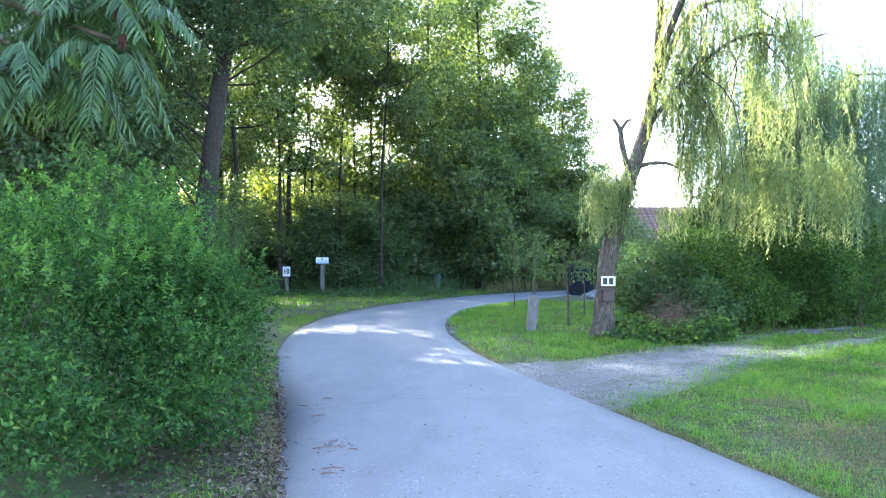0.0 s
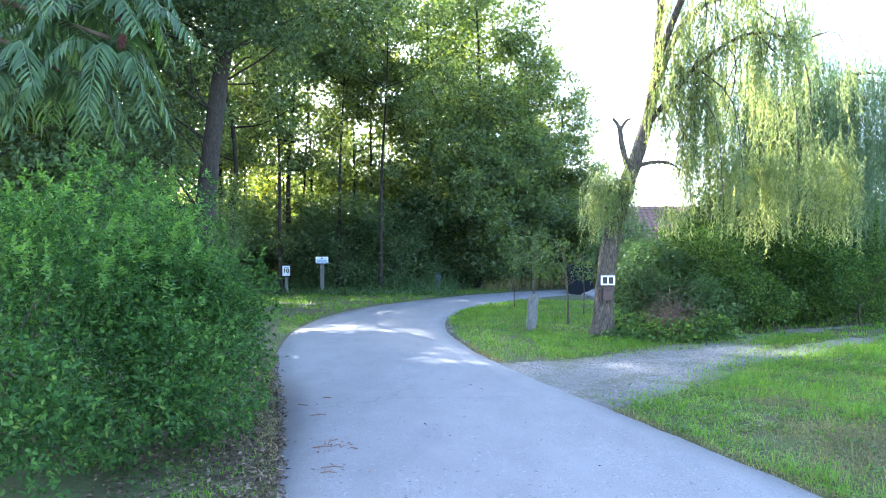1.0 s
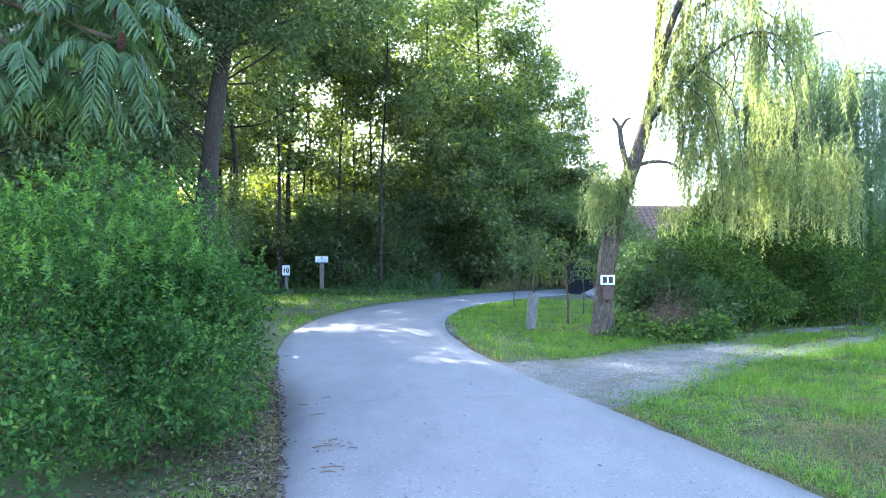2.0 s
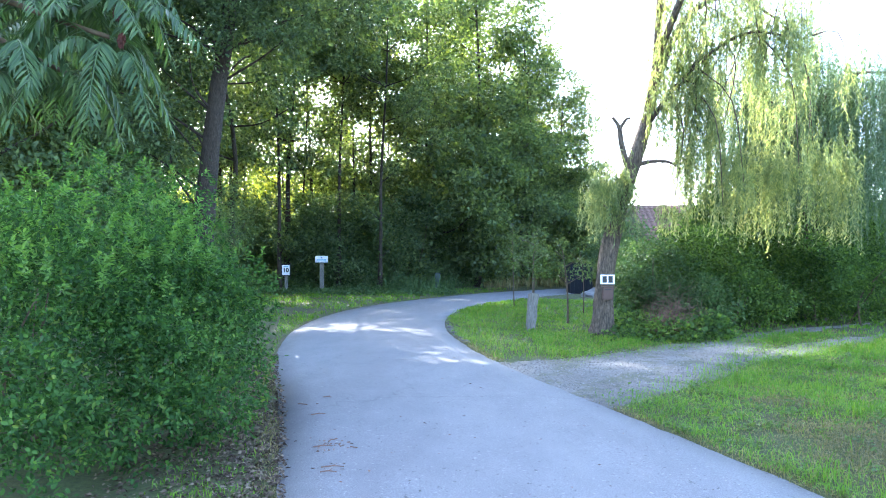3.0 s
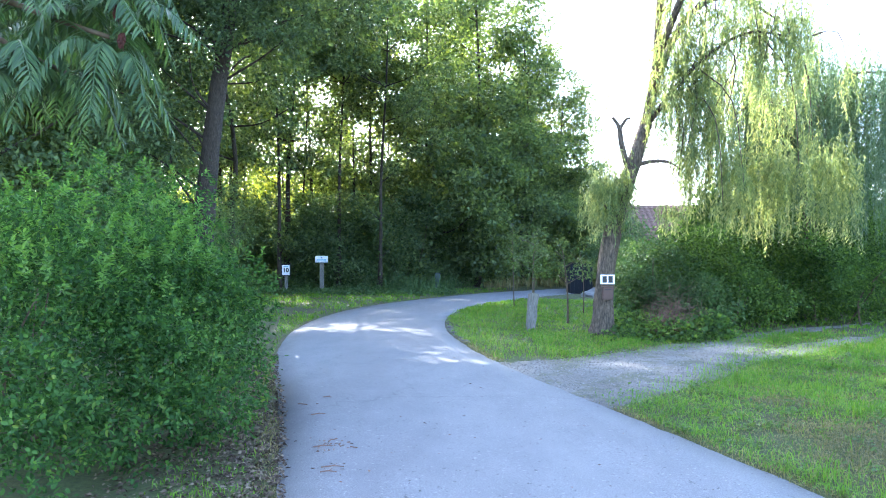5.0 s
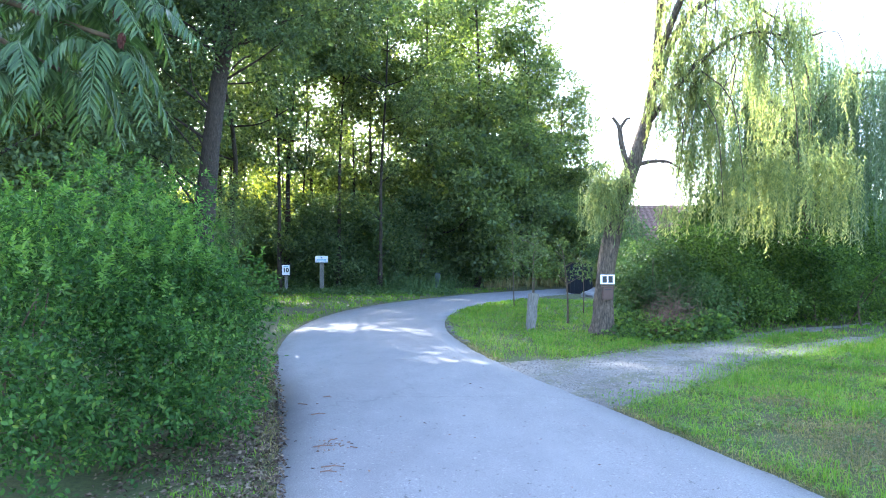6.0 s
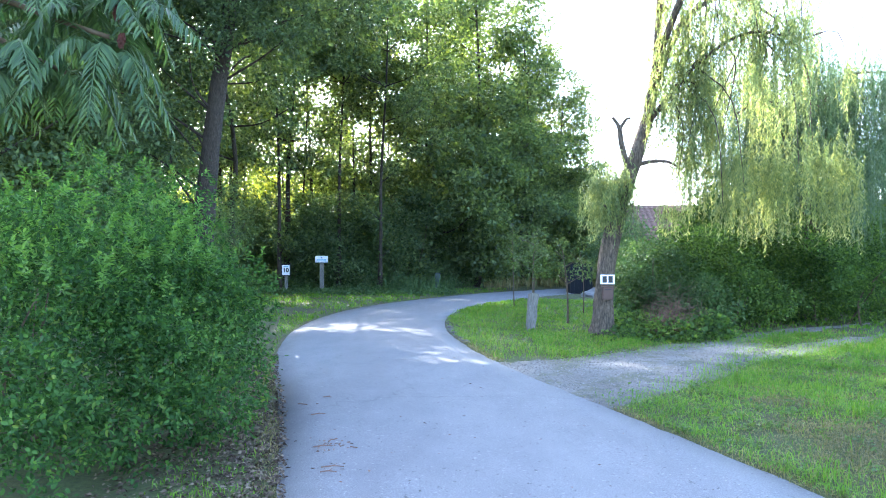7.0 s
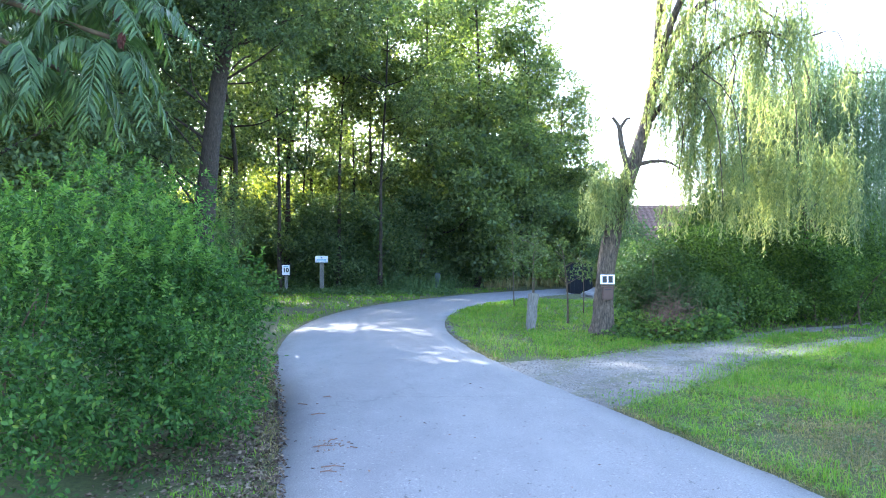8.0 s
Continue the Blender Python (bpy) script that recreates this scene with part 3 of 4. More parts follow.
    for x, y, size in ((-8.7, 19.6, 1.2), (-7.9, 17.2, 1.0), (-10.8, 21.2, 1.35), (-13.5, 22.0, 1.45), (-7.4, 22.8, 0.8), (-11.2, 17.6, 1.1), (-9.0, 26.0, 1.1)):
        spots.append((x, y, 4, rng.uniform(0, 360), size))
    put_all(makers, spots, 6)


def build_big_tree():
    root = thing("oak_tree", pose(-6.6, 20, 0), "large deciduous tree with thick leaning furrowed trunk", "tree")
    rng = np.random.default_rng(41)
    pts = bend([(0, 0, -0.15), (0.08, 0, 2.2), (0.34, 0, 5.0), (0.78, 0.1, 8.6), (0.95, 0.2, 12), (1.2, 0.2, 17)], 22)
    f = np.linspace(0, 1, 22)
    part("trunk", limb_mesh("trunk", pts, 0.33 * (1 - 0.72 * f) * (1 + 0.4 * np.exp(-f * 18)), 12, 0.05, 4), M["bark"], root)
    low = [(-2.2, 1.0, 4.8, 1.5, 1.1, 1.2), (-3.8, 0.6, 6.3, 1.6, 1.2, 1.2), (-1.9, 1.4, 7.4, 1.4, 1.1, 1.1), (-3.2, 0.8, 3.3, 1.4, 1.1, 1.0),
           (0.6, 1.6, 9.3, 2.0, 1.4, 1.0), (2.4, 0.6, 8.5, 1.6, 1.5, 1.0), (4.4, 0.6, 8.7, 1.5, 1.4, 1.0), (-2.6, 0.8, 8.7, 1.4, 1.2, 0.9), (-1.2, 1.9, 5.8, 1.4, 0.9, 1.6), (-0.9, 2.1, 8.4, 1.6, 1.1, 1.2), (-3.6, 1.6, 8.6, 1.5, 1.2, 1.2), (1.3, 2.2, 7.6, 0.9, 0.8, 0.8),
           (0.0, -0.9, 6.9, 0.8, 0.5, 0.45), (1.2, -0.7, 7.6, 1.0, 0.6, 0.6), (-0.9, -0.8, 5.6, 0.8, 0.5, 0.6), (0.9, -0.5, 8.6, 1.2, 0.7, 0.7), (2.6, -0.6, 7.5, 0.9, 0.6, 0.5), (-0.6, -0.6, 4.4, 0.5, 0.4, 0.4)]
    high = [(0.7, 0, 12, 3.6, 3.6, 1.8), (3.4, -1.5, 11.8, 2.5, 2.8, 1.4), (-4.0, 0, 11, 3.0, 3.0, 1.8), (1.0, 0, 15.5, 3.4, 3.4, 2.0),
            (3.4, 1, 14.0, 2.0, 2.0, 1.5), (3.0, -4.0, 12, 2.4, 2.2, 1.3), (-1.8, 1.5, 10.2, 2.0, 2.0, 1.2), (-4.0, 4.0, 12.6, 2.6, 2.6, 1.5)]
    for i, b in enumerate(low + high):
        e = np.array(b[:3])
        k = int(np.argmin(np.abs(pts[:, 2] - max(2.5, e[2] - 1.6))))
        m = (pts[k] + e) / 2 + rng.normal(size=3) * 0.2 + np.array([0, 0, 0.2])
        part("limb", limb_mesh("limb", bend([pts[k], m, e], 9), np.linspace(0.04, 0.01, 9), 7, 0.06, i), M["bark"], root)
    part("crown", crown_mesh("crown", low, 1900, 18, 0.13, rng, 0.2, 0.25, 0.62, tumble=1.3, lumps=80, lump=(0.25, 0.5)), M["oak"], root)
    part("upper_crown", crown_mesh("upper_crown", high, 2600, 24, 0.20, rng, 0.34, 0.25, 0.75, far=True, tumble=1.3), M["oak"], root)
    # added trees, mostly out of view, that keep sun off the near lane
    u = broadleaf("tall_tree", "added tall tree with wide crown, mostly unseen, shading the lane", 43, 18, 0.3, 0.34, 4.2, 1400, 28, 0.15, M["oak"], (0.3, 0.2), 16, 0.26)
    u.matrix_basis = pose(-12.5, 17, 0)
    copy_thing(u, pose(-15, 25, 0, 0, 0, 120))
    copy_thing(u, pose(-17, 20, 0, 0, 0, 30))


STRANDS, FRONDS = [], []


def willow_strands(name, anchor, n, length, radius, root, seed, mat="willow"):
    """A tuft of hanging shoots, built about its own point of suspension."""
    rng = np.random.default_rng(seed)
    Q = []
    for i in range(n):
        L = length * rng.uniform(0.55, 1.08)
        k = max(6, int(L / 0.033))
        a, rr = rng.uniform(0, 2 * math.pi), radius * math.sqrt(rng.random())
        s = np.linspace(0, 1, k)
        lift = min(1.4, 0.8 * length) * 0.3 * abs(rng.normal())
        out = np.array([math.cos(a), math.sin(a)])
        x = out[0] * rr * (0.5 + 0.6 * np.sqrt(s)) + 0.05 * np.sin(5 * s + i)
        y = out[1] * rr * (0.5 + 0.6 * np.sqrt(s)) + 0.05 * np.cos(4 * s + i)
        z = 0.25 * rr * np.sin(s * 3) - L * s ** 1.15 + lift
        P = np.stack([x, y, z], 1)
        D = unit(np.stack([rng.normal(size=k) * 0.5, rng.normal(size=k) * 0.5, np.full(k, -0.75)], 1))
        Q.append(leaves(P, D, 0.095, 0.024, rng, 1.2, 0.05))
        T = P[::3]
        w = np.array([0.0035, 0.0035, 0])
        Q.append(np.stack([T[:-1] - w, T[:-1] + w, T[1:] + w, T[1:] - w], 1))
    ob = part(name, quads_mesh(name, np.concatenate(Q)), M[mat], root, at=pose(*anchor))
    tagged(ob, kind="stuff")
    STRANDS.append((ob, anchor, seed))
    return ob


def build_willow():
    root = thing("weeping_willow", pose(3.18, 14.6, 0), "weeping willow with rough trunk and hanging pale shoots", "tree")
    trunk = bend([(-0.06, 0, -0.1), (-0.02, 0, 0.3), (0.02, 0, 1.1), (0.12, 0, 1.8), (0.40, 0, 2.9), (0.68, 0, 3.7), (0.92, 0.05, 4.5), (1.08, 0.1, 5.4), (1.2, 0.2, 6.9), (1.5, 0.3, 8.6)], 30)
    rad = np.interp(trunk[:, 2], [-0.1, 0.1, 0.5, 1.1, 2, 3, 4, 5.4, 8.6], [0.31, 0.27, 0.21, 0.18, 0.175, 0.16, 0.13, 0.09, 0.04])
    part("trunk", limb_mesh("trunk", trunk, rad, 12, 0.045, 3), M["willow_bark"], root)
    limbs = [
        ([(0.52, 0, 3.25), (0.36, -0.05, 3.75), (0.30, -0.05, 4.15), (0.16, -0.1, 4.35)], 0.075, 0.03),
        ([(0.30, -0.05, 4.1), (0.45, 0.0, 4.32), (0.55, 0.02, 4.36)], 0.04, 0.02),
        ([(0.66, 0, 3.42), (0.95, -0.1, 3.48), (1.25, -0.15, 3.46), (1.5, -0.2, 3.3)], 0.05, 0.018),
        ([(0.85, 0, 4.2), (1.6, -0.4, 5.2), (2.5, -0.8, 5.8), (3.4, -1.1, 5.6)], 0.055, 0.015),
        ([(1.0, 0, 5.0), (1.9, 0.7, 6.6), (3.1, 1.2, 7.2), (4.2, 1.4, 6.7)], 0.085, 0.02),
        ([(1.1, 0, 5.6), (1.7, -0.7, 7.3), (2.4, -1.3, 8.0), (3.0, -1.8, 7.6)], 0.075, 0.02),
        ([(1.2, 0, 6.5), (1.0, 0.9, 7.9), (0.9, 1.9, 8.4), (0.6, 2.7, 7.9)], 0.06, 0.02),
        ([(0.2, 0, 2.2), (0.05, -0.25, 2.5), (-0.15, -0.4, 2.65)], 0.035, 0.012),
    ]
    curves = []
    for i, (p, a, b) in enumerate(limbs):
        c = bend(p, 12)
        curves.append(c)
        part("limb", limb_mesh("limb", c, np.linspace(a, b, 12), 7, 0.06, 50 + i), M["willow_bark"], root)
    rng = np.random.default_rng(77)
    s = 0
    for c, lo, drop in ((curves[3], 2, 3.6), (curves[4], 3, 4.4), (curves[5], 3, 4.2)):
        for j in range(lo, 12):
            p = c[j] + rng.normal(size=3) * np.array([0.3, 0.4, 0.12])
            willow_strands("shoot_tuft", p, 12, min(drop * rng.uniform(0.3, 0.75), p[2] - 2.0), 0.40, root, 300 + s)
            s += 1
            for g in range(2 if c[j][0] < 2.4 else 1):
                e = c[j] + np.array([rng.uniform(-0.5, 1.0), rng.uniform(-0.9, 0.9), -rng.uniform(0.5, 2.8)])
                m = (c[j] + e) / 2 + np.array([0.25, 0, 0.45])
                part("drooping_branch", limb_mesh("drooping_branch", bend([c[j], m, e], 7), np.linspace(0.018, 0.006, 7), 5, 0.03, s), M["willow_bark"], root)
                willow_strands("shoot_tuft", e, 13, min(rng.uniform(0.5, 1.4), max(0.5, e[2] - 2.0)), 0.26, root, 300 + s)
                s += 1
    for j in range(5, 12, 2):
        p = curves[6][j]
        willow_strands("shoot_tuft", p, 9, 2.6 * rng.uniform(0.6, 1), 0.5, root, 300 + s)
        s += 1
    for p, n, L, r in (((-0.12, -0.4, 2.9), 75, 1.05, 0.46), ((0.25, -0.35, 3.0), 60, 1.0, 0.4), ((0.05, 0.3, 2.9), 45, 1.0, 0.42),
                       ((1.6, -0.2, 3.55), 40, 1.6, 0.42), ((2.1, 0.1, 3.9), 40, 1.9, 0.45), ((2.9, 0.0, 3.3), 38, 1.6, 0.4), ((3.6, 0.2, 3.4), 36, 1.7, 0.4), ((4.5, -0.3, 3.3), 36, 1.6, 0.45), ((1.15, 0.1, 5.3), 22, 1.9, 0.5), ((1.0, -0.1, 4.5), 14, 1.3, 0.4), ((1.3, 0.1, 6.6), 24, 2.4, 0.6), ((4.3, -1.8, 7.0), 5, 2.0, 0.5), ((4.9, -1.6, 6.6), 4, 1.6, 0.4), ((2.3, -0.6, 3.3), 36, 1.5, 0.3), ((3.1, -0.7, 3.2), 34, 1.4, 0.3), ((3.9, -0.7, 3.3), 34, 1.5, 0.32), ((4.7, -0.4, 3.3), 30, 1.5, 0.32)):
        willow_strands("shoot_tuft", p, n, L, r, root, 300 + s)
        s += 1
    for z, n in ((4.4, 8), (5.0, 11), (5.6, 11), (6.2, 11), (6.9, 11), (7.6, 11)):
        k = int(np.argmin(np.abs(trunk[:, 2] - z)))
        willow_strands("shoot_tuft", trunk[k] + np.array([0.05, -0.12, 0.25]), n, 1.0, 0.24, root, 460 + s)
        s += 1
    for j in range(2, 12):
        willow_strands("shoot_tuft", curves[3][j] + np.array([0.0, -0.08, 0.12]), 7, 0.7, 0.22, root, 400 + s)
        s += 1

    back = thing("drooping_willow", pose(9.2, 18.6, 0), "dense weeping willow with dark drooping foliage", "tree")
    tb = bend([(0, 0, -0.1), (0.1, 0, 2), (-0.1, 0, 4.2), (0.2, 0, 6.2)], 14)
    part("trunk", limb_mesh("trunk", tb, np.linspace(0.3, 0.07, 14), 9, 0.05, 5), M["willow_bark"], back)
    for i in range(9):
        a = i * 0.7 + 0.2
        e = np.array([math.cos(a) * 2.6, math.sin(a) * 1.9, 5.6 + 0.6 * math.sin(3 * a)])
        c = bend([tb[7 + i % 4], (e + tb[9]) / 2 + np.array([0, 0, 0.8]), e], 10)
        part("limb", limb_mesh("limb", c, np.linspace(0.07, 0.02, 10), 6, 0.05, 90 + i), M["willow_bark"], back)
        for j in (2, 3, 4, 5, 6, 7, 8, 9):
            p = c[j] + rng.normal(size=3) * 0.2
            willow_strands("shoot_tuft", p, 13, min(4.2, p[2] - 1.6) * rng.uniform(0.75, 1.0), 0.42, back, 500 + s, "dark_willow")
            s += 1


# ---- hedge and near bush ----
def rosettes(C, out, rng, leaflets, lift, length):
    """Bases and directions of leaflets set round short shoots, each shoot growing outwards and up from C."""
    n = len(C)
    g = unit(out * np.array([1, 1, 0.5]) + np.array([0, 0, lift]) + rng.normal(size=(n, 3)) * 0.35)
    u = unit(np.cross(g, rng.normal(size=(n, 3))))
    v = np.cross(g, u)
    L = length * rng.uniform(0.6, 1.3, n)
    P, D = [], []
    for j in range(leaflets):
        s = (j + 0.5) / leaflets
        a = 2.4 * j + rng.normal(size=n) * 0.25
        radial = u * np.cos(a)[:, None] + v * np.sin(a)[:, None]
        P.append(C + g * (L * s)[:, None])
        D.append(unit(radial + g * (0.25 + 0.9 * s * s) + np.array([0, 0, -0.12])))
    return np.concatenate(P), np.concatenate(D)


def build_bush():
    blobs = [(-3.28, 6.1, 0.98, 1.15, 1.1, 0.95), (-3.5, 8.0, 1.15, 1.15, 1.4, 1.12), (-4.7, 5.6, 0.9, 1.5, 1.3, 0.95), (-5.2, 8.0, 1.15, 1.6, 1.6, 1.1),
             (-2.85, 5.05, 0.55, 0.62, 0.5, 0.6), (-2.6, 7.1, 0.85, 0.62, 1.1, 0.85), (-3.45, 9.0, 1.2, 0.8, 0.7, 1.25), (-3.25, 7.2, 1.7, 0.85, 0.9, 0.45),
             (-2.5, 5.7, 0.5, 0.62, 0.6, 0.52), (-2.0, 6.6, 0.52, 0.5, 0.7, 0.56), (-2.45, 4.15, 0.38, 0.34, 0.3, 0.4), (-2.5, 8.2, 0.75, 0.5, 0.9, 0.72), (-2.1, 7.4, 0.5, 0.4, 0.6, 0.5),
             (-2.1, 5.4, 0.34, 0.5, 0.42, 0.42), (-2.85, 4.75, 0.38, 0.6, 0.4, 0.45), (-1.86, 6.15, 0.34, 0.38, 0.5, 0.4)]
    rng = np.random.default_rng(31)
    C, d = clump_centres(blobs, 150, rng, 0.88)
    lumps = [(*c, r, r, r * 0.85) for c, r in zip(C, rng.uniform(0.16, 0.40, 150)) if c[2] > 0.3]
    root = thing("leafy_bush", pose(0, 0, 0), "large dense green bush overhanging the lane edge", "bush")
    for i in range(16):
        b = blobs[i % 4]
        foot = np.array([b[0] + rng.normal() * 0.3, b[1] + rng.normal() * 0.3, -0.05])
        tip = np.array([b[0] + rng.normal() * 0.25, b[1] + rng.normal() * 0.25, b[2] + b[5] * 0.35])
        part("stem", limb_mesh("stem", bend([foot, (foot + tip) / 2 + rng.normal(size=3) * 0.15, tip], 8), np.linspace(0.02, 0.005, 8), 6, 0.05, i), M["twig"], root)
    core = [(x, y, z, 0.88 * a, 0.88 * b, 0.9 * c) for x, y, z, a, b, c in blobs]
    part("foliage", crown_mesh("foliage", core + lumps, 4300, 12, 0.046, rng, 0.07, 0.5, 0.58, 0.03, 0.9, True), M["bush"], root)
    # leafy shoots on the skin of the bush, most of them on its humps
    C, d = clump_centres(lumps, 3000, rng, 0.8)
    C2, d2 = clump_centres(core, 800, rng, 0.95)
    C, d = np.concatenate([C, C2]), np.concatenate([d, d2])
    keep = C[:, 2] > 0.12
    P, D = rosettes(C[keep], d[keep], rng, 9, 0.5, 0.085)
    part("outer_sprays", ovals_mesh("outer_sprays", P, D, 0.05, 0.026, rng, 0.35), M["bush"], root)
    # long young shoots standing out of the top, their lighter green also painting it lit
    C, d = clump_centres([b for b in blobs + lumps if b[2] + b[5] > 1.35], 2600, rng, 1.0)
    keep = (d[:, 2] > 0.2) & (C[:, 2] > 1.25 + 0.3 * rng.random(len(C)))
    C, d = C[keep][:640], d[keep][:640]
    P, D = [np.concatenate(q) for q in zip(rosettes(C[:150], d[:150], rng, 24, 1.3, 0.26), rosettes(C[150:], d[150:], rng, 12, 0.8, 0.11))]
    part("young_growth", ovals_mesh("young_growth", P, D, 0.05, 0.026, rng, 0.35), M["young_lit_bush"], root, "young shoots, green made lighter for the lit top")


def build_hedge():
    # the entry at (10.4, 22.0) is a hedge shape standing for a dark tree behind
    spec = [(4.95, 16.0, 1.1, 1.9), (5.9, 16.6, 1.3, 2.3), (7.6, 18.0, 1.5, 2.4), (9.2, 17.95, 1.45, 2.7), (11.8, 20.8, 1.7, 3.0), (14.2, 22.2, 1.8, 3.2), (7.6, 20.6, 1.3, 4.0), (17, 24, 2, 3.8), (10.4, 22.0, 1.5, 6.0), (12.4, 23.4, 1.8, 5.2), (15.2, 24.8, 1.9, 5.4)]
    for i, (x, y, r, h) in enumerate(spec):
        rng = np.random.default_rng(130 + i)
        blobs = [(rng.normal() * 0.25, rng.normal() * 0.2, h * 0.32, r, r * 0.85, h * 0.36), (rng.normal() * 0.4, 0.2, h * 0.66, r * 0.8, r * 0.75, h * 0.34),
                 (r * 0.6, -0.2, h * 0.3, r * 0.7, r * 0.6, h * 0.32)]
        C, d = clump_centres(blobs, 40, rng, 0.95)
        blobs += [(*c, q, q, q * 0.8) for c, q in zip(C, rng.uniform(0.14, 0.36, 40) * r) if c[2] > 0.35]
        # the first bush wears the paler weed leaves, standing in for sunlit foliage
        b = shrub("hedge_bush", "dense dark green hedge bush beside the track", 140 + i, blobs, 1300 if h < 3.5 else 1500, 13 if h < 3.5 else 16, 0.078 if h < 3.5 else 0.125, M["hedge"] if i else M["weed"], 6, 0.10, 0.4, 0.6, "hedge along the track")
        b.matrix_basis = pose(x, y, 0)
    rng = np.random.default_rng(3)
    blobs = [(4.1, 14.1, 0.08, 0.9, 0.35, 0.22), (3.9, 14.9, 0.12, 0.5, 0.4, 0.3), (5.1, 14.5, 0.12, 0.6, 0.4, 0.3)]
    tagged(part("ground_ivy", crown_mesh("ground_ivy", blobs, 420, 10, 0.09, rng, 0.12, 0.6, 0.8, 0.0), M["hedge"]), "low leafy ground cover under the hedge", "ground cover", kind="stuff")
    # heap of dead brushwood
    paths = []
    for i in range(700):
        p = np.array([4.5 + rng.normal() * 0.24, 14.55 + rng.normal() * 0.16, 0.05 + abs(rng.normal()) * 0.3])
        g = unit(rng.normal(size=3) * np.array([1, 0.6, 0.7]) + np.array([0, 0, 0.2]))
        L = rng.uniform(0.12, 0.42)
        q = p + g * L
        q[2] = max(q[2], 0.01)
        paths.append(([p, (p + q) / 2 + rng.normal(size=3) * 0.03, q], [0.0045, 0.0035, 0.002]))
    tagged(part("brushwood_heap", mesh_from("brushwood_heap", *tube(paths, 4)), M["dead_twig"]), "heap of dead reddish brown brushwood", "brushwood", kind="stuff")


# ---- sumac ----
def frond(root, start, tip, sag, leaflet, seed, pairs=20):
    """One feathered leaf: a bent stalk with paired narrow leaflets that hang. Built about its base."""
    rng = np.random.default_rng(seed)
    a, b = np.zeros(3), np.array(tip, float) - np.array(start, float)
    mid = (a + b) / 2 + np.array([0, 0, sag])
    c = bend([a, mid, b], 24)
    stalk = tube([(c, np.linspace(0.006, 0.002, 24))], 5)
    V, F = list(stalk[0]), list(stalk[1])
    for i in range(pairs * 2 + 1):
        u = 0.16 + 0.84 * (i // 2) / pairs
        k = min(22, int(u * 23))
        t = unit(c[k + 1] - c[k])
        side = unit(np.cross(t, np.array([0, 0, 1.0]) + rng.normal(size=3) * 0.12)) * (1 if i % 2 else -1)
        g = unit(side * 0.70 + t * 0.30 + np.array([0, 0, -0.62]) + rng.normal(size=3) * 0.06)
        if i == pairs * 2:
            g = t
        L = leaflet * (0.55 + 0.55 * math.sin(math.pi * min(1, 0.2 + u * 0.75))) * rng.uniform(0.9, 1.1)
        w = unit(np.cross(g, np.array([0, 0, 1.0]) + 0.5 * t))
        nrm = np.cross(w, g)
        if nrm[2] < 0:
            nrm = -nrm
        o, n0 = c[k], len(V)
        W = L * 0.088
        for s, ww, dz in ((0.0, 0.12, 0), (0.3, 1.0, -0.01), (0.68, 0.75, -0.07), (1.0, 0.05, -0.2)):
            m = o + g * L * s + np.array([0, 0, dz * L])
            V += [m + w * W * ww + nrm * W * 0.35 * ww, m, m - w * W * ww + nrm * W * 0.35 * ww]
        for q in range(3):
            e = n0 + q * 3
            F += [(e, e + 3, e + 4, e + 1), (e + 1, e + 4, e + 5, e + 2)]
    ob = part("frond", mesh_from("frond", V, F), M["sumac"], root, at=pose(*start))
    FRONDS.append((ob, start, seed))


def build_sumac():
    root = thing("sumac_tree", pose(-4.4, 3.4, 0), "staghorn sumac tree with arching feathery fronds", "tree")
    o = np.array([-4.4, 3.4, 0])
    trunk = bend([(0, 0, -0.1), (0.05, 0.1, 1.3), (0.3, 0.2, 2.4), (0.9, 0.4, 3.2)], 12)
    part("trunk", limb_mesh("trunk", trunk, np.linspace(0.075, 0.03, 12), 8, 0.05, 9), M["twig"], root)
    tips = [((-2.25, 3.9, 2.98), 0.3), ((-1.85, 3.8, 2.95), 0.15), ((-1.70, 3.75, 2.72), 0.1), ((-2.5, 3.6, 2.42), 0.2), ((-2.05, 4.0, 2.6), 0.1), ((-1.72, 3.9, 3.1), 0.2), ((-2.6, 4.2, 2.85), 0.2), ((-2.2, 3.7, 2.62), 0.2)]
    rng = np.random.default_rng(15)
    s = 0
    for (p, lift) in tips:
        e = np.array(p) - o
        c = bend([trunk[8], (trunk[10] + e) / 2 + np.array([0, 0, 0.12]), e], 9)
        part("branch", limb_mesh("branch", c, np.linspace(0.026, 0.011, 9), 6, 0.05, s), M["twig"], root)
        for k in range(8):
            a = k * 2 * math.pi / 8 + rng.uniform(-0.25, 0.25)
            L = rng.uniform(0.44, 0.60)
            drop = 0.04 + 0.40 * rng.random() ** 1.4
            st = e + np.array([0, 0, -0.015 * k])
            tip = st + np.array([math.cos(a) * L * (1.05 - drop), math.sin(a) * L * (1.05 - drop), -drop * 1.05])
            frond(root, tuple(st), tuple(tip), 0.15 + 0.05 * rng.random(), 0.112, 700 + s)
            s += 1
    for p in ((-1.60, 3.66, 2.69), (-1.64, 3.7, 2.84)):
        bm = bmesh.new()
        bmesh.ops.create_icosphere(bm, subdivisions=3, radius=1.0)
        for v in bm.verts:
            q = v.co.copy()
            v.co = Vector((q.x * 0.014, q.y * 0.014, q.z * 0.034)) * (1 + 0.9 * noise.noise(q * 4)) * (1.1 - 0.35 * q.z)
        part("seed_head", bm, M["seed"], root, "dark red fuzzy seed head", pose(*(np.array(p) - o)))


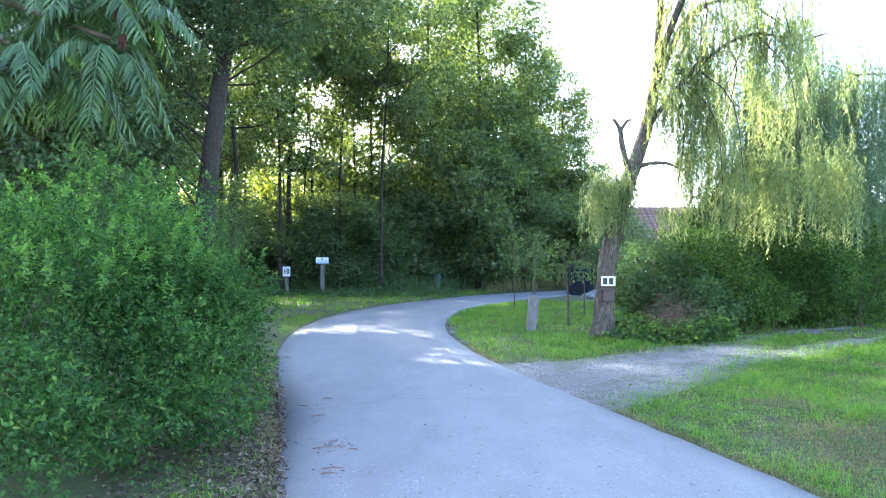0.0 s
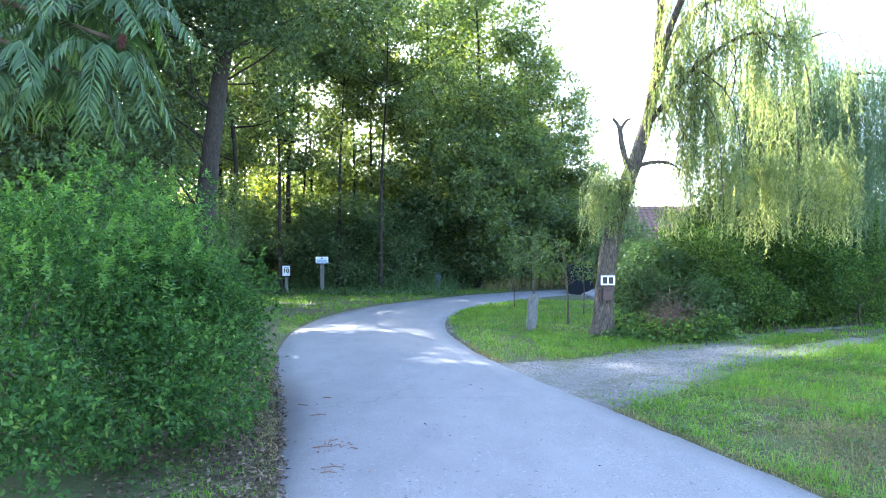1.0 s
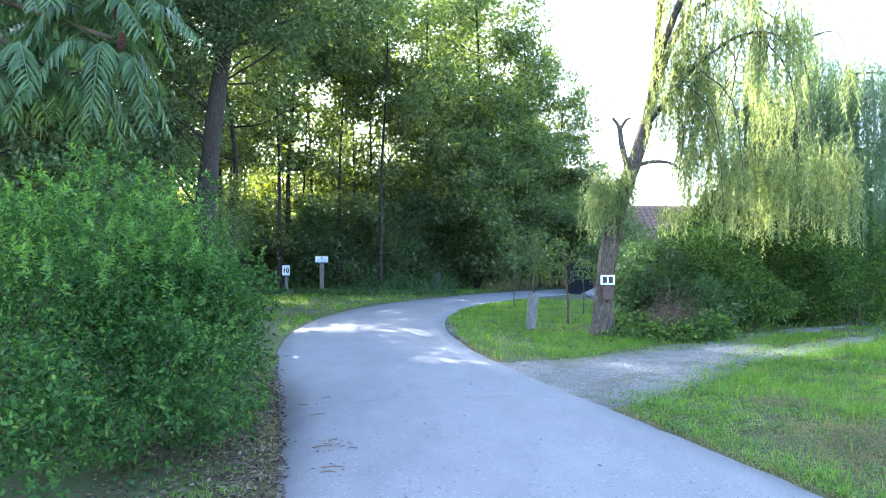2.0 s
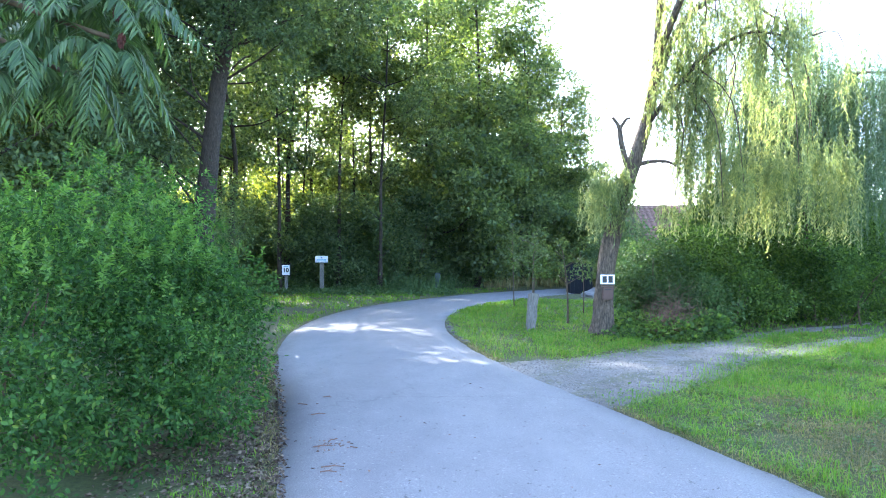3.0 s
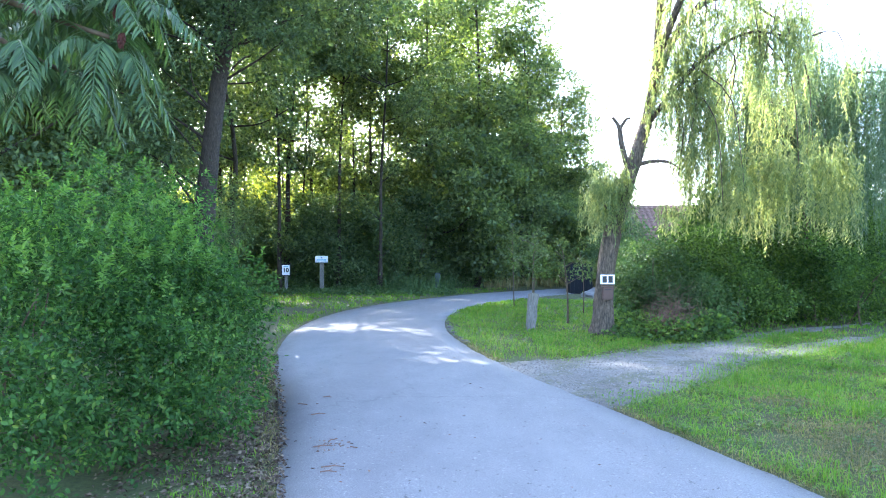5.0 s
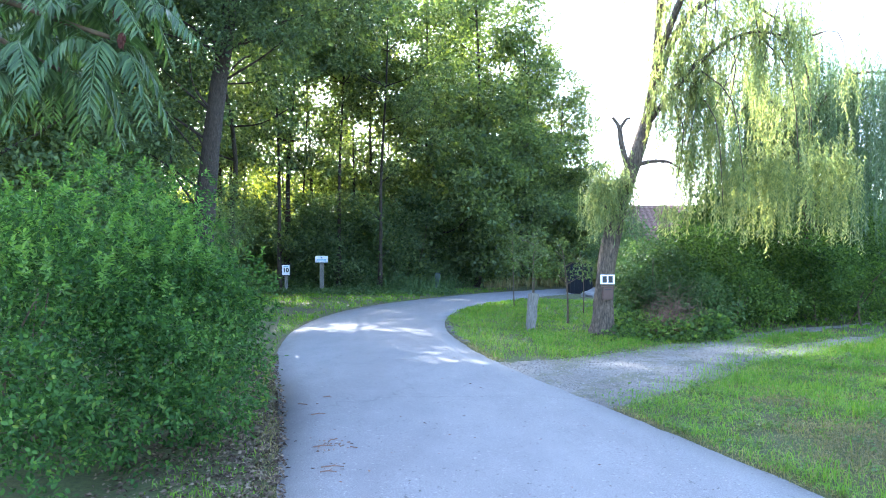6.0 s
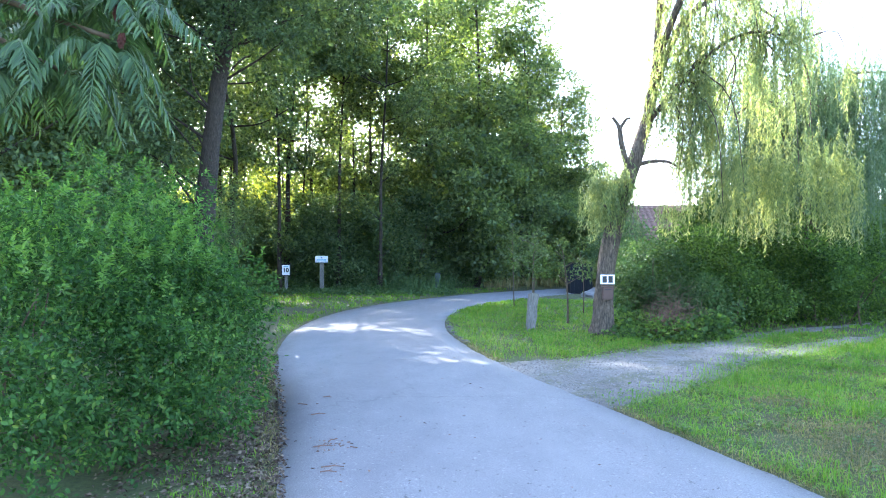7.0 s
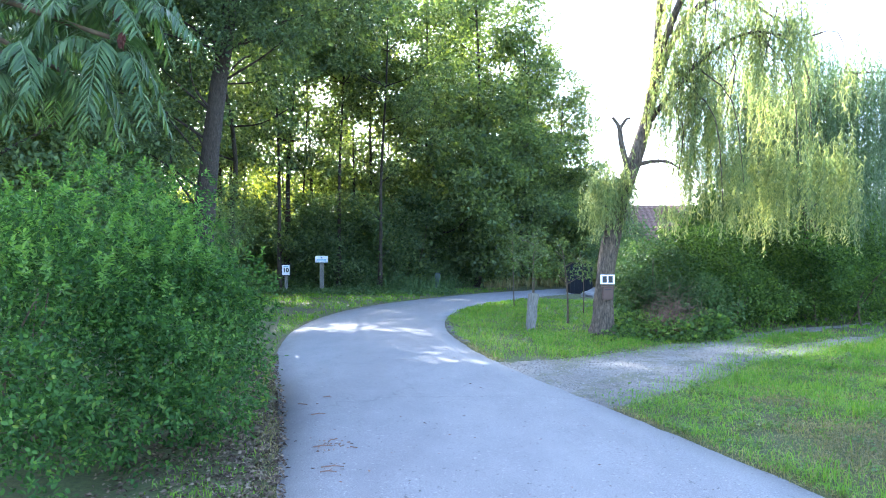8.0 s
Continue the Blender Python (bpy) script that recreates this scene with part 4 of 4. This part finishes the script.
# ---- grass and litter ----
def blades(name, label, P, height, width, mat, seed, flop=0.5, category="grass"):
    rng = np.random.default_rng(seed)
    n = len(P)
    a = rng.uniform(0, 2 * math.pi, n)
    out = np.stack([np.cos(a), np.sin(a), np.zeros(n)], 1)
    side = np.stack([-np.sin(a), np.cos(a), np.zeros(n)], 1)
    H = (height * rng.uniform(0.4, 1.25, n) * (1 + 0.4 * swell(P[:, 0] * 2.3, P[:, 1] * 2.1)))[:, None]
    W = (width * rng.uniform(0.6, 1.3, n))[:, None]
    lean = (flop * rng.uniform(0.1, 1.2, n))[:, None]
    up = np.array([0, 0, 1.0])
    mid = P + up * H * 0.6 + out * H * lean * 0.3
    tip = P + up * H * (1 - 0.35 * lean) + out * H * lean
    q = np.stack([P - side * W / 2, mid - side * W * 0.5, tip, mid + side * W * 0.5], 1)
    tagged(part(name, quads_mesh(name, q), M[mat]), label, category, kind="stuff")


def scatter(n, box, seed, margin=0.03, tufts=0.55, density=None):
    """Points on the earth, off the asphalt and gravel, gathered in tufts."""
    rng = np.random.default_rng(seed)
    x0, x1, y0, y1 = box
    k = max(1, int(n * tufts / 14))
    c = np.stack([rng.uniform(x0, x1, k), rng.uniform(y0, y1, k)], 1)
    a = np.repeat(c, 14, 0) + rng.normal(size=(k * 14, 2)) * 0.05
    b = np.stack([rng.uniform(x0, x1, n - len(a)), rng.uniform(y0, y1, n - len(a))], 1)
    P = np.concatenate([a, b])
    if density is not None:
        P = P[rng.random(len(P)) < density(P)]
    ra, rb = off_road(P)
    edge = rng.random(len(P)) * 0.22
    keep = (ra > margin + edge * 0.5) & (rb > 0.08 - 0.75 * rng.random(len(P)) ** 4)
    P, rb = P[keep], rb[keep]
    return np.column_stack([P, np.where(rb < 0, -0.016, ground_z(P) - 0.005)])


def build_grass():
    bare_spots = ((3.35, 6.0, 0.55, 0.5, 1.1), (3.9, 6.6, 0.5, 0.5, 0.8), (3.7, 8.9, 0.35, 0.3, 0.8), (3.65, 7.9, 0.4, 0.35, 0.9), (3.3, 6.8, 0.35, 0.3, 0.6), (4.9, 8.2, 0.5, 0.4, 0.7), (5.6, 9.8, 0.6, 0.4, 0.6), (2.9, 9.6, 0.3, 0.25, 0.5), (4.4, 10.4, 0.4, 0.25, 0.6))

    def bare_share(P):
        return sum(k * np.exp(-((P[:, 0] - x) / rx) ** 2 - ((P[:, 1] - y) / ry) ** 2) for x, y, rx, ry, k in bare_spots)

    def worn(P):
        return np.clip(0.85 + 0.45 * swell(P[:, 0] * 1.3 + 2, P[:, 1] * 1.1) + 0.35 * swell(P[:, 0] * 4.1, P[:, 1] * 3.3) - 1.1 * bare_share(P), 0.05, 1)
    P = scatter(190000, (1.7, 9.5, 3.6, 15.5), 1, density=worn)
    blades("lawn_grass", "uneven short green lawn grass", P, 0.08, 0.0072, "grass", 1, 1.7)
    P = scatter(26000, (1.7, 9.0, 3.6, 14), 24, tufts=1.0, density=worn)
    blades("lawn_tufts", "taller tufts of green grass in the lawn", P, 0.15, 0.0085, "grass", 24, 1.3)
    P = scatter(9000, (3.2, 8.6, 12.6, 16.2), 25, tufts=0.3)
    P = P[off_road(P)[1] < 0.55]
    blades("trodden_grass", "dry trodden grass beside the gravel track", P, 0.06, 0.012, "dry_grass", 25, 1.2)
    rng = np.random.default_rng(4)
    P = scatter(9000, (1.7, 8.5, 3.8, 13), 22, tufts=0.9)
    P[:, 2] += rng.uniform(0.015, 0.05, len(P))
    D = unit(rng.normal(size=P.shape) * np.array([1, 1, 0.35]))
    tagged(part("lawn_weeds", ovals_mesh("lawn_weeds", P, D, 0.05, 0.03, rng, 0.5), M["sapling"]), "small broad-leaved weeds in the lawn", "weeds", kind="stuff")
    P = scatter(190000, (-2.6, 4.5, 3.8, 15), 23, margin=-0.03, tufts=0.2)
    P = P[off_road(P)[0] < 0.16 * np.random.default_rng(2).random(len(P)) + 0.05]
    blades("edge_straw", "dry straw coloured grass along the asphalt edge", P, 0.05, 0.008, "dry_grass", 23, 1.3)
    P = scatter(110000, (2.2, 7.0, 4.6, 11), 21, density=lambda P: np.clip(bare_share(P) + np.clip(-0.35 - 0.8 * swell(P[:, 0] * 1.3 + 2, P[:, 1] * 1.1), 0, 0.4), 0, 1))
    blades("parched_grass", "short parched straw coloured grass", P, 0.05, 0.006, "dry_grass", 21, 1.6)
    P = scatter(72000, (-0.2, 8.0, 11.5, 27), 2)
    P = P[(P[:, 0] < 0.25 * P[:, 1] + 1.0)]
    blades("verge_grass", "lush green grass around the saplings", P, 0.11, 0.0105, "grass", 2, 1.5)
    P = scatter(48000, (-4.2, -1.0, 4.0, 20), 3, density=lambda P: np.clip(0.6 + 0.6 * swell(P[:, 0] * 2, P[:, 1] * 1.7), 0.1, 1))
    P = P[(P[:, 0] > -2.0 - 0.2 * np.maximum(0, P[:, 1] - 8)) & (np.random.default_rng(12).random(len(P)) < np.where(P[:, 1] < 9, 0.55, 1.0))]
    blades("edge_grass", "sparse grass along the lane edge", P, 0.075, 0.009, "grass", 3, 1.0)
    P = scatter(36000, (-13, 3, 18, 36), 4)
    bare = ((P[:, 0] + 4.9) / 1.5) ** 2 + ((P[:, 1] - 21.6) / 0.9) ** 2 < 1
    P = P[(off_road(P)[0] < 8) & ~bare]
    blades("bank_grass", "green grass verge before the wood", P, 0.115, 0.02, "grass", 4, 0.9)
    P = scatter(30000, (6, 24, 13, 34), 5)
    blades("meadow_grass", "short meadow grass beside the track", P, 0.13, 0.022, "grass", 5, 0.7)
    P = scatter(5000, (2.0, 8.5, 32.5, 44), 6)
    blades("dry_grass", "tall straw coloured grass by the bend", P, 0.6, 0.02, "dry_grass", 6, 0.8)
    P = scatter(4200, (-5.5, 2.5, 31.5, 37), 7, density=lambda P: np.exp(-((P[:, 0] + 1.2) / 1.7) ** 2 - ((P[:, 1] - 34.4) / 1.6) ** 2))
    blades("tall_weeds", "tall green weeds at the wood edge", P, 0.8, 0.022, "weed", 7, 0.5, "weeds")
    rng = np.random.default_rng(9)
    P = scatter(1300, (-12, 0.5, 30.2, 36.4), 8, tufts=0.0)
    tall = np.where(P[:, 1] > 33.3, 0.15 + 0.85 * rng.random(len(P)) ** 2.0, 0.08 + 0.16 * rng.random(len(P)))
    n = 22
    H = np.repeat(tall, n)
    P = np.repeat(P, n, 0) + rng.normal(size=(len(P) * n, 3)) * np.array([0.13, 0.13, 0]) * (0.5 + H)[:, None]
    P[:, 2] += H * rng.uniform(0.1, 1.0, len(H))
    D = unit(rng.normal(size=P.shape) * np.array([1, 1, 0.4]))
    tagged(part("broadleaf_weeds", quads_mesh("broadleaf_weeds", leaves(P, D, 0.12, 0.065, rng)), M["weed"]), "knee-high broad-leaved weeds on the verge", "weeds", kind="stuff")


def build_litter():
    rng = np.random.default_rng(17)
    n = 34000
    P = np.stack([rng.uniform(-3.6, -0.9, n), rng.uniform(4.2, 12, n)], 1)
    a, b = off_road(P)
    keep = (a > -0.05) & (a < 1.3) & (rng.random(n) < np.exp(-np.abs(a - 0.15) * 1.6))
    P = np.column_stack([P[keep], np.maximum(ground_z(P[keep]), np.where(a[keep] < 0, 0.004, -1)) + 0.012])
    D = unit(rng.normal(size=P.shape) * np.array([1, 1, 0.2]))
    tagged(part("leaf_litter", quads_mesh("leaf_litter", leaves(P, D, 0.042, 0.022, rng, 0.7)), M["litter"]), "dry brown leaf litter under the bush", "leaf litter", kind="stuff")
    P = np.concatenate([np.stack([rng.normal(-0.95, 0.12, 26), rng.normal(6.2, 0.12, 26)], 1), np.stack([rng.normal(-0.85, 0.1, 8), rng.normal(5.5, 0.1, 8)], 1),
                        np.stack([rng.uniform(-1.6, 2.0, 70), rng.uniform(4.6, 14, 70)], 1)])
    P = np.column_stack([P[off_road(P)[0] < -0.05], np.full((off_road(P)[0] < -0.05).sum(), 0.024)])
    D = unit(rng.normal(size=P.shape) * np.array([1, 1, 0.15]))
    tagged(part("fallen_leaves", ovals_mesh("fallen_leaves", P, D, 0.032, 0.018, rng, 0.3), M["dead_twig"]), "a few dry reddish brown leaves on asphalt", "fallen leaves", kind="stuff")
    # pebbles on the gravel and the lane
    c = TRACK[(49 * rng.random(15000) ** 1.2).astype(int)][:, :2] + rng.normal(size=(15000, 2)) * 0.8
    ra, rb = off_road(c)
    c = c[(ra > 0.02) & (rb < 0.12)]
    e = np.stack([rng.uniform(-1.8, 2.4, 700), rng.uniform(4.5, 15, 700)], 1)
    e = e[off_road(e)[0] < -0.05]
    P = np.concatenate([c, e])
    n = len(P)
    R = np.concatenate([0.006 + 0.013 * rng.random(len(c)) ** 2, 0.003 + 0.006 * rng.random(len(e)) ** 2])
    z = np.concatenate([np.full(len(c), -0.012), np.full(len(e), 0.018)])
    t = rng.uniform(0, 6.28, (n, 1)) + np.arange(5) * 1.2566
    rr = R[:, None] * rng.uniform(0.75, 1.25, (n, 5))
    ring = np.stack([P[:, :1] + rr * np.cos(t), P[:, 1:] + rr * np.sin(t), np.repeat(z[:, None], 5, 1)], -1)
    top = np.stack([P[:, 0], P[:, 1], z + R * rng.uniform(0.7, 1.1, n)], -1)[:, None]
    V = np.concatenate([ring, top], 1).reshape(-1, 3)
    k = (np.arange(n) * 6)[:, None]
    F = np.stack([np.concatenate([k + m, k + (m + 1) % 5, k + 5], 1) for m in range(5)], 1).reshape(-1, 3)
    tagged(part("pebbles", mesh_from("pebbles", V, F.tolist()), M["stones"]), "loose grey pebbles on gravel and lane", "pebbles", kind="stuff")
    # fallen twigs on the lane
    for k, (x, y, L, turn) in enumerate(((-1.0, 6.15, 0.16, 20), (-0.86, 6.2, 0.12, 100), (-0.83, 5.55, 0.17, 10), (-0.84, 5.42, 0.12, 5), (-1.25, 7.4, 0.15, 25), (-1.5, 7.9, 0.12, 160), (-1.62, 7.2, 0.13, 50), (-0.95, 6.35, 0.10, 60), (-0.74, 6.12, 0.08, 150), (-1.3, 8.3, 0.1, 0))):
        ps = [([(-L / 2, 0, 0.004), (0, 0.012, 0.008), (L / 2, -0.006, 0.004)], [0.005, 0.005, 0.003]), ([(0, 0.012, 0.008), (L * 0.2, 0.05, 0.012)], [0.003, 0.002])]
        tw = part("fallen_twig", mesh_from("fallen_twig", *tube(ps, 5)), M["dead_twig"], at=pose(x, y, 0.022, 0, 0, turn))
        tagged(tw, "short reddish brown twig lying on asphalt", "twig", "twigs on the lane")


# ---- signs, posts, house ----
def box_bm(sx, sy, sz, bevel=0.004):
    bm = bmesh.new()
    bmesh.ops.create_cube(bm, size=1)
    bmesh.ops.scale(bm, vec=(sx, sy, sz), verts=bm.verts)
    if bevel:
        bmesh.ops.bevel(bm, geom=bm.edges[:], offset=bevel, segments=2, affect="EDGES")
    return bm


def text_mesh(body, size, depth=0.002):
    cu = bpy.data.curves.new("text", "FONT")
    cu.body, cu.size, cu.extrude, cu.align_x, cu.align_y, cu.offset = body, size, depth, "CENTER", "CENTER", 0.009
    ob = new("lettering", cu)
    me = bpy.data.meshes.new_from_object(ob.evaluated_get(bpy.context.evaluated_depsgraph_get()))
    bpy.data.objects.remove(ob)
    return me


def weathered_post(w, d, h, seed):
    bm = box_bm(w, d, h, 0.012)
    bmesh.ops.subdivide_edges(bm, edges=[e for e in bm.edges if e.calc_length() > h * 0.5], cuts=6)
    for v in bm.verts:
        v.co += Vector((noise.noise(v.co * 5 + Vector((seed, 0, 0))), noise.noise(v.co * 5 + Vector((0, seed, 0))), 0)) * w * 0.12
        if v.co.z > h * 0.4:
            v.co.z += 0.12 * w * noise.noise(v.co * 30)
    bmesh.ops.translate(bm, vec=(0, 0, h / 2 - 0.05), verts=bm.verts)
    return bm


def build_signs():
    a = thing("number_sign", pose(-6.8, 32, 0), "small white marker sign with number on wooden post", "sign")
    part("post", weathered_post(0.13, 0.1, 0.95, 1), M["grey_wood"], a)
    part("backing", box_bm(0.40, 0.03, 0.52), M["navy"], a, "dark blue sign backing", pose(0, -0.07, 1.04))
    plate = part("plate", box_bm(0.33, 0.012, 0.43, 0.003), M["white"], a, "white sign plate", pose(0, -0.092, 1.03))
    part("digits", text_mesh("10", 0.26), M["black"], plate, "black digits", pose(0, -0.009, -0.01, 90))
    part("print_bar", box_bm(0.20, 0.003, 0.03, 0), M["light_blue"], plate, "", pose(0, -0.0085, 0.15))
    b = thing("information_sign", pose(-5.42, 33, 0), "white and blue board on tall wooden post", "sign")
    part("post", weathered_post(0.16, 0.12, 1.45, 2), M["grey_wood"], b)
    board = part("board", box_bm(0.56, 0.03, 0.30), M["white"], b, "white board", pose(0, -0.085, 1.49))
    part("border", box_bm(0.56, 0.006, 0.03, 0), M["blue"], board, "blue lower border", pose(0, -0.019, -0.125))
    part("emblem", box_bm(0.06, 0.004, 0.06, 0), M["blue"], board, "small blue emblem", pose(0, -0.018, 0.07))
    for k in range(2):
        part("print_bar", box_bm(0.44, 0.004, 0.03, 0), M["light_blue"], board, "", pose(0, -0.018, -0.01 - 0.055 * k))
    c = thing("number_plate", pose(3.21, 14.39, 1.16), "white enamel plate with dark bars on willow trunk", "plate")
    part("plate", box_bm(0.28, 0.008, 0.185, 0.003), M["white"], c)
    for k in range(2):
        part("print_bar", box_bm(0.085, 0.003, 0.13, 0), M["black"], c, "", pose(-0.058 + 0.116 * k, -0.006, 0))
    d = thing("letter_box", pose(3.2, 14.36, 0.89), "small brown metal letter box on willow trunk", "letter box")
    part("body", box_bm(0.2, 0.1, 0.24, 0.012), M["brown"], d)
    part("lid", box_bm(0.21, 0.12, 0.02, 0.004), M["brown"], d, "", pose(0, -0.01, 0.125))
    part("slot", box_bm(0.13, 0.004, 0.014, 0), M["black"], d, "dark letter slot", pose(0, -0.051, 0.075))
    f = thing("utility_cabinet", pose(-0.25, 34.9, -0.12), "small pale grey-blue utility cabinet in the weeds", "cabinet")
    part("body", box_bm(0.24, 0.2, 0.95, 0.01), M["cabinet"], f, "", pose(0, 0, 0.45))
    part("cap", box_bm(0.28, 0.24, 0.04, 0.008), M["cabinet"], f, "", pose(0, 0, 0.945))
    part("door", box_bm(0.19, 0.012, 0.6, 0.003), M["cabinet"], f, "", pose(0, -0.105, 0.55))
    e = part("wooden_post", weathered_post(0.19, 0.15, 0.88, 3), M["grey_wood"], at=pose(1.85, 15.7, 0, 2, 5, 10))
    tagged(e, "weathered grey leaning wooden post in grass", "post")


def build_saplings():
    spec = [(2.22, 23, 2.6, 0.5, 0.02), (2.25, 18.2, 1.9, 0.48, 0.022), (2.84, 16.8, 1.75, 0.42, 0.03), (3.9, 20.5, 1.7, 0.4, 0.018), (5.85, 23, 1.7, 0.5, 0.02), (3.2, 26, 2.4, 0.6, 0.025)]
    for i, (x, y, h, r, t) in enumerate(spec):
        rng = np.random.default_rng(210 + i)
        s = thing("sapling", pose(x, y, 0), "young slender fruit tree with sparse leaves", "tree", "young trees on the grass")
        tr = bend([(0, 0, -0.05), (rng.normal() * 0.03, 0, h * 0.5), (rng.normal() * 0.08, 0.02, h)], 10)
        part("trunk", limb_mesh("trunk", tr, np.linspace(t, t * 0.35, 10), 6, 0.05, i), M["twig"], s)
        blobs = []
        for k in range(6):
            p = tr[5 + k % 5]
            a = k * 2.1 + i
            q = p + np.array([math.cos(a) * r * 0.8, math.sin(a) * r * 0.8, 0.2])
            part("branch", limb_mesh("branch", bend([p, (p + q) / 2, q], 5), np.linspace(t * 0.4, 0.004, 5), 5, 0.05, k), M["twig"], s)
            blobs.append((*q, r * 0.45, r * 0.45, r * 0.42))
        part("crown", crown_mesh("crown", blobs, 46 if i != 1 else 95, 8, 0.075, rng, 0.09, 0.3, 0.5), M["sapling"], s)


def build_house():
    h = thing("house", pose(13.15, 40, 0), "low cream house with red brown tiled roof", "house")
    L, D, eave, ridge = 6.4, 6.0, 2.4, 4.3
    bm = bmesh.new()
    prof = [(-D / 2, 0), (D / 2, 0), (D / 2, eave), (0, ridge - 0.12), (-D / 2, eave)]
    ends = [[bm.verts.new((x, y, z)) for y, z in prof] for x in (-L / 2, L / 2)]
    bm.faces.new(ends[0][::-1]), bm.faces.new(ends[1])
    for i in range(5):
        bm.faces.new((ends[0][i], ends[0][(i + 1) % 5], ends[1][(i + 1) % 5], ends[1][i]))
    part("wall", bm, M["plaster"], h)
    slope = math.hypot(D / 2 + 0.35, ridge - eave + 0.25)
    ang = math.degrees(math.atan2(ridge - eave + 0.25, D / 2 + 0.35))
    for sgn in (-1, 1):
        roof = part("roof", box_bm(L + 0.7, slope, 0.08, 0), M["roof"], h, "", pose(0, sgn * (D / 4 + 0.175), (eave + ridge - 0.25) / 2 + 0.06, -sgn * ang))
        if sgn < 0:
            tile = bmesh.new()
            n = 5
            rows = [[tile.verts.new((0.3 * (i / n - 0.5), y, 0.035 * math.sin(math.pi * i / n) + (0.02 if y < 0 else 0))) for i in range(n + 1)] for y in (-0.2, 0.2)]
            for i in range(n):
                tile.faces.new((rows[0][i], rows[0][i + 1], rows[1][i + 1], rows[1][i]))
            low = [tile.verts.new((v.co.x, v.co.y, 0.0)) for v in rows[0]]
            for i in range(n):
                tile.faces.new((low[i], low[i + 1], rows[0][i + 1], rows[0][i]))
            me = bpy.data.meshes.new("tile")
            tile.to_mesh(me)
            for r in range(11):
                for k in range(24):
                    part("tile", me, M["roof"], roof, "", pose(-L / 2 - 0.2 + 0.29 * k, -slope / 2 + 0.2 + 0.355 * r, 0.05))
    part("gutter", limb_mesh("gutter", [(-L / 2 - 0.35, -D / 2 - 0.42, eave - 0.2), (L / 2 + 0.35, -D / 2 - 0.42, eave - 0.2)], [0.06, 0.06], 8, 0), M["brown"], h, "brown metal gutter")
    for x in (-1.6, 1.4):
        w = part("window", box_bm(1.2, 0.1, 1.2), M["white"], h, "", pose(x, -D / 2 - 0.02, 1.45))
        part("pane", box_bm(1.0, 0.02, 1.0, 0), M["glass"], w, "dark window pane", pose(0, -0.055, 0))
    # near-black planked box, added in place of a dark gap in the shade
    s = thing("shed", pose(6.05, 32.2, 0), "low dark blue plank box standing for a shaded gap", "shed")
    for k in range(6):
        part("plank", box_bm(0.155, 0.03, 1.3, 0.006), M["navy"], s, "", pose(-0.40 + 0.16 * k, 0, 0.64))
    part("body", box_bm(0.94, 1.2, 1.25), M["navy"], s, "", pose(0, 0.63, 0.62))
    part("roof", box_bm(1.0, 1.3, 0.04), M["navy"], s, "", pose(0, 0.62, 1.27, -6))
    bm = bmesh.new()
    bmesh.ops.create_icosphere(bm, subdivisions=3, radius=1)
    for v in bm.verts:
        q = v.co.copy()
        v.co = Vector((q.x * 0.62, q.y * 0.4, max(-0.05, q.z * 0.36))) * (1 + 0.25 * noise.noise(q * 2.2))
    tagged(part("covered_heap", bm, M["tarp"], at=pose(6.1, 29.2, 0)), "heap under crumpled pale grey sheet", "heap")


def build_kerb():
    line = bend([(p[0], p[1], 0) for p in ROAD], 500)
    k = 0
    pts = [i for i in range(len(line)) if 13.6 < line[i, 1] < 24.5]
    me = None
    kerb = thing("stone_edging", pose(0, 0, 0), "flat stone edging along the inner bend", "edging", kind="structure")
    last = None
    for i in pts:
        t = unit(line[i + 1] - line[i - 1])
        s = np.array([t[1], -t[0], 0])
        p = line[i] + s * (road_half(line[i, 1]) + 0.09)
        if last is not None and np.linalg.norm(p - last) < 0.33:
            continue
        last = p
        if me is None:
            bm = box_bm(0.14, 0.31, 0.10, 0.015)
            me = bpy.data.meshes.new("edging_stone")
            bm.to_mesh(me)
        k += 1
        part("edging_stone", me, M["kerb"], kerb, "", pose(p[0], p[1], -0.035 + 0.012 * math.sin(k * 2.3), 3 * math.sin(k), 3 * math.cos(k * 1.7), math.degrees(math.atan2(-t[0], t[1])) + 4 * math.sin(k * 3.1)))


build_ground()
build_road()
build_forest()
build_understory()
build_big_tree()
build_willow()
build_bush()
build_hedge()
build_sumac()
build_grass()
build_saplings()
build_signs()
build_house()
build_litter()
build_kerb()


# ---- movement ----
def sway(ob, base, seed, size, period):
    """Rows of a gentle swing about the point of suspension."""
    rng = np.random.default_rng(seed)
    a, b, w = rng.uniform(0, 6.28), rng.uniform(0, 6.28), 2 * math.pi / (period * rng.uniform(0.85, 1.2))
    rows = []
    for i in range(21):
        t = 0.4 * i
        gust = 0.7 + 0.3 * math.sin(0.9 * t + 0.4)
        rows.append((t, pose(*base, size * gust * math.sin(w * t + a), size * gust * (0.8 * math.sin(w * t * 0.83 + b) + 0.3), 0.5 * size * math.sin(1.3 * w * t + b))))
    walk(ob, rows)


def motions():
    for ob, base, seed in STRANDS:
        sway(ob, base, seed, 2.0 if ob.parent.name.startswith("weeping") else 1.2, 2.6)
    for ob, base, seed in FRONDS:
        sway(ob, base, seed, 1.6, 1.9)


motions()
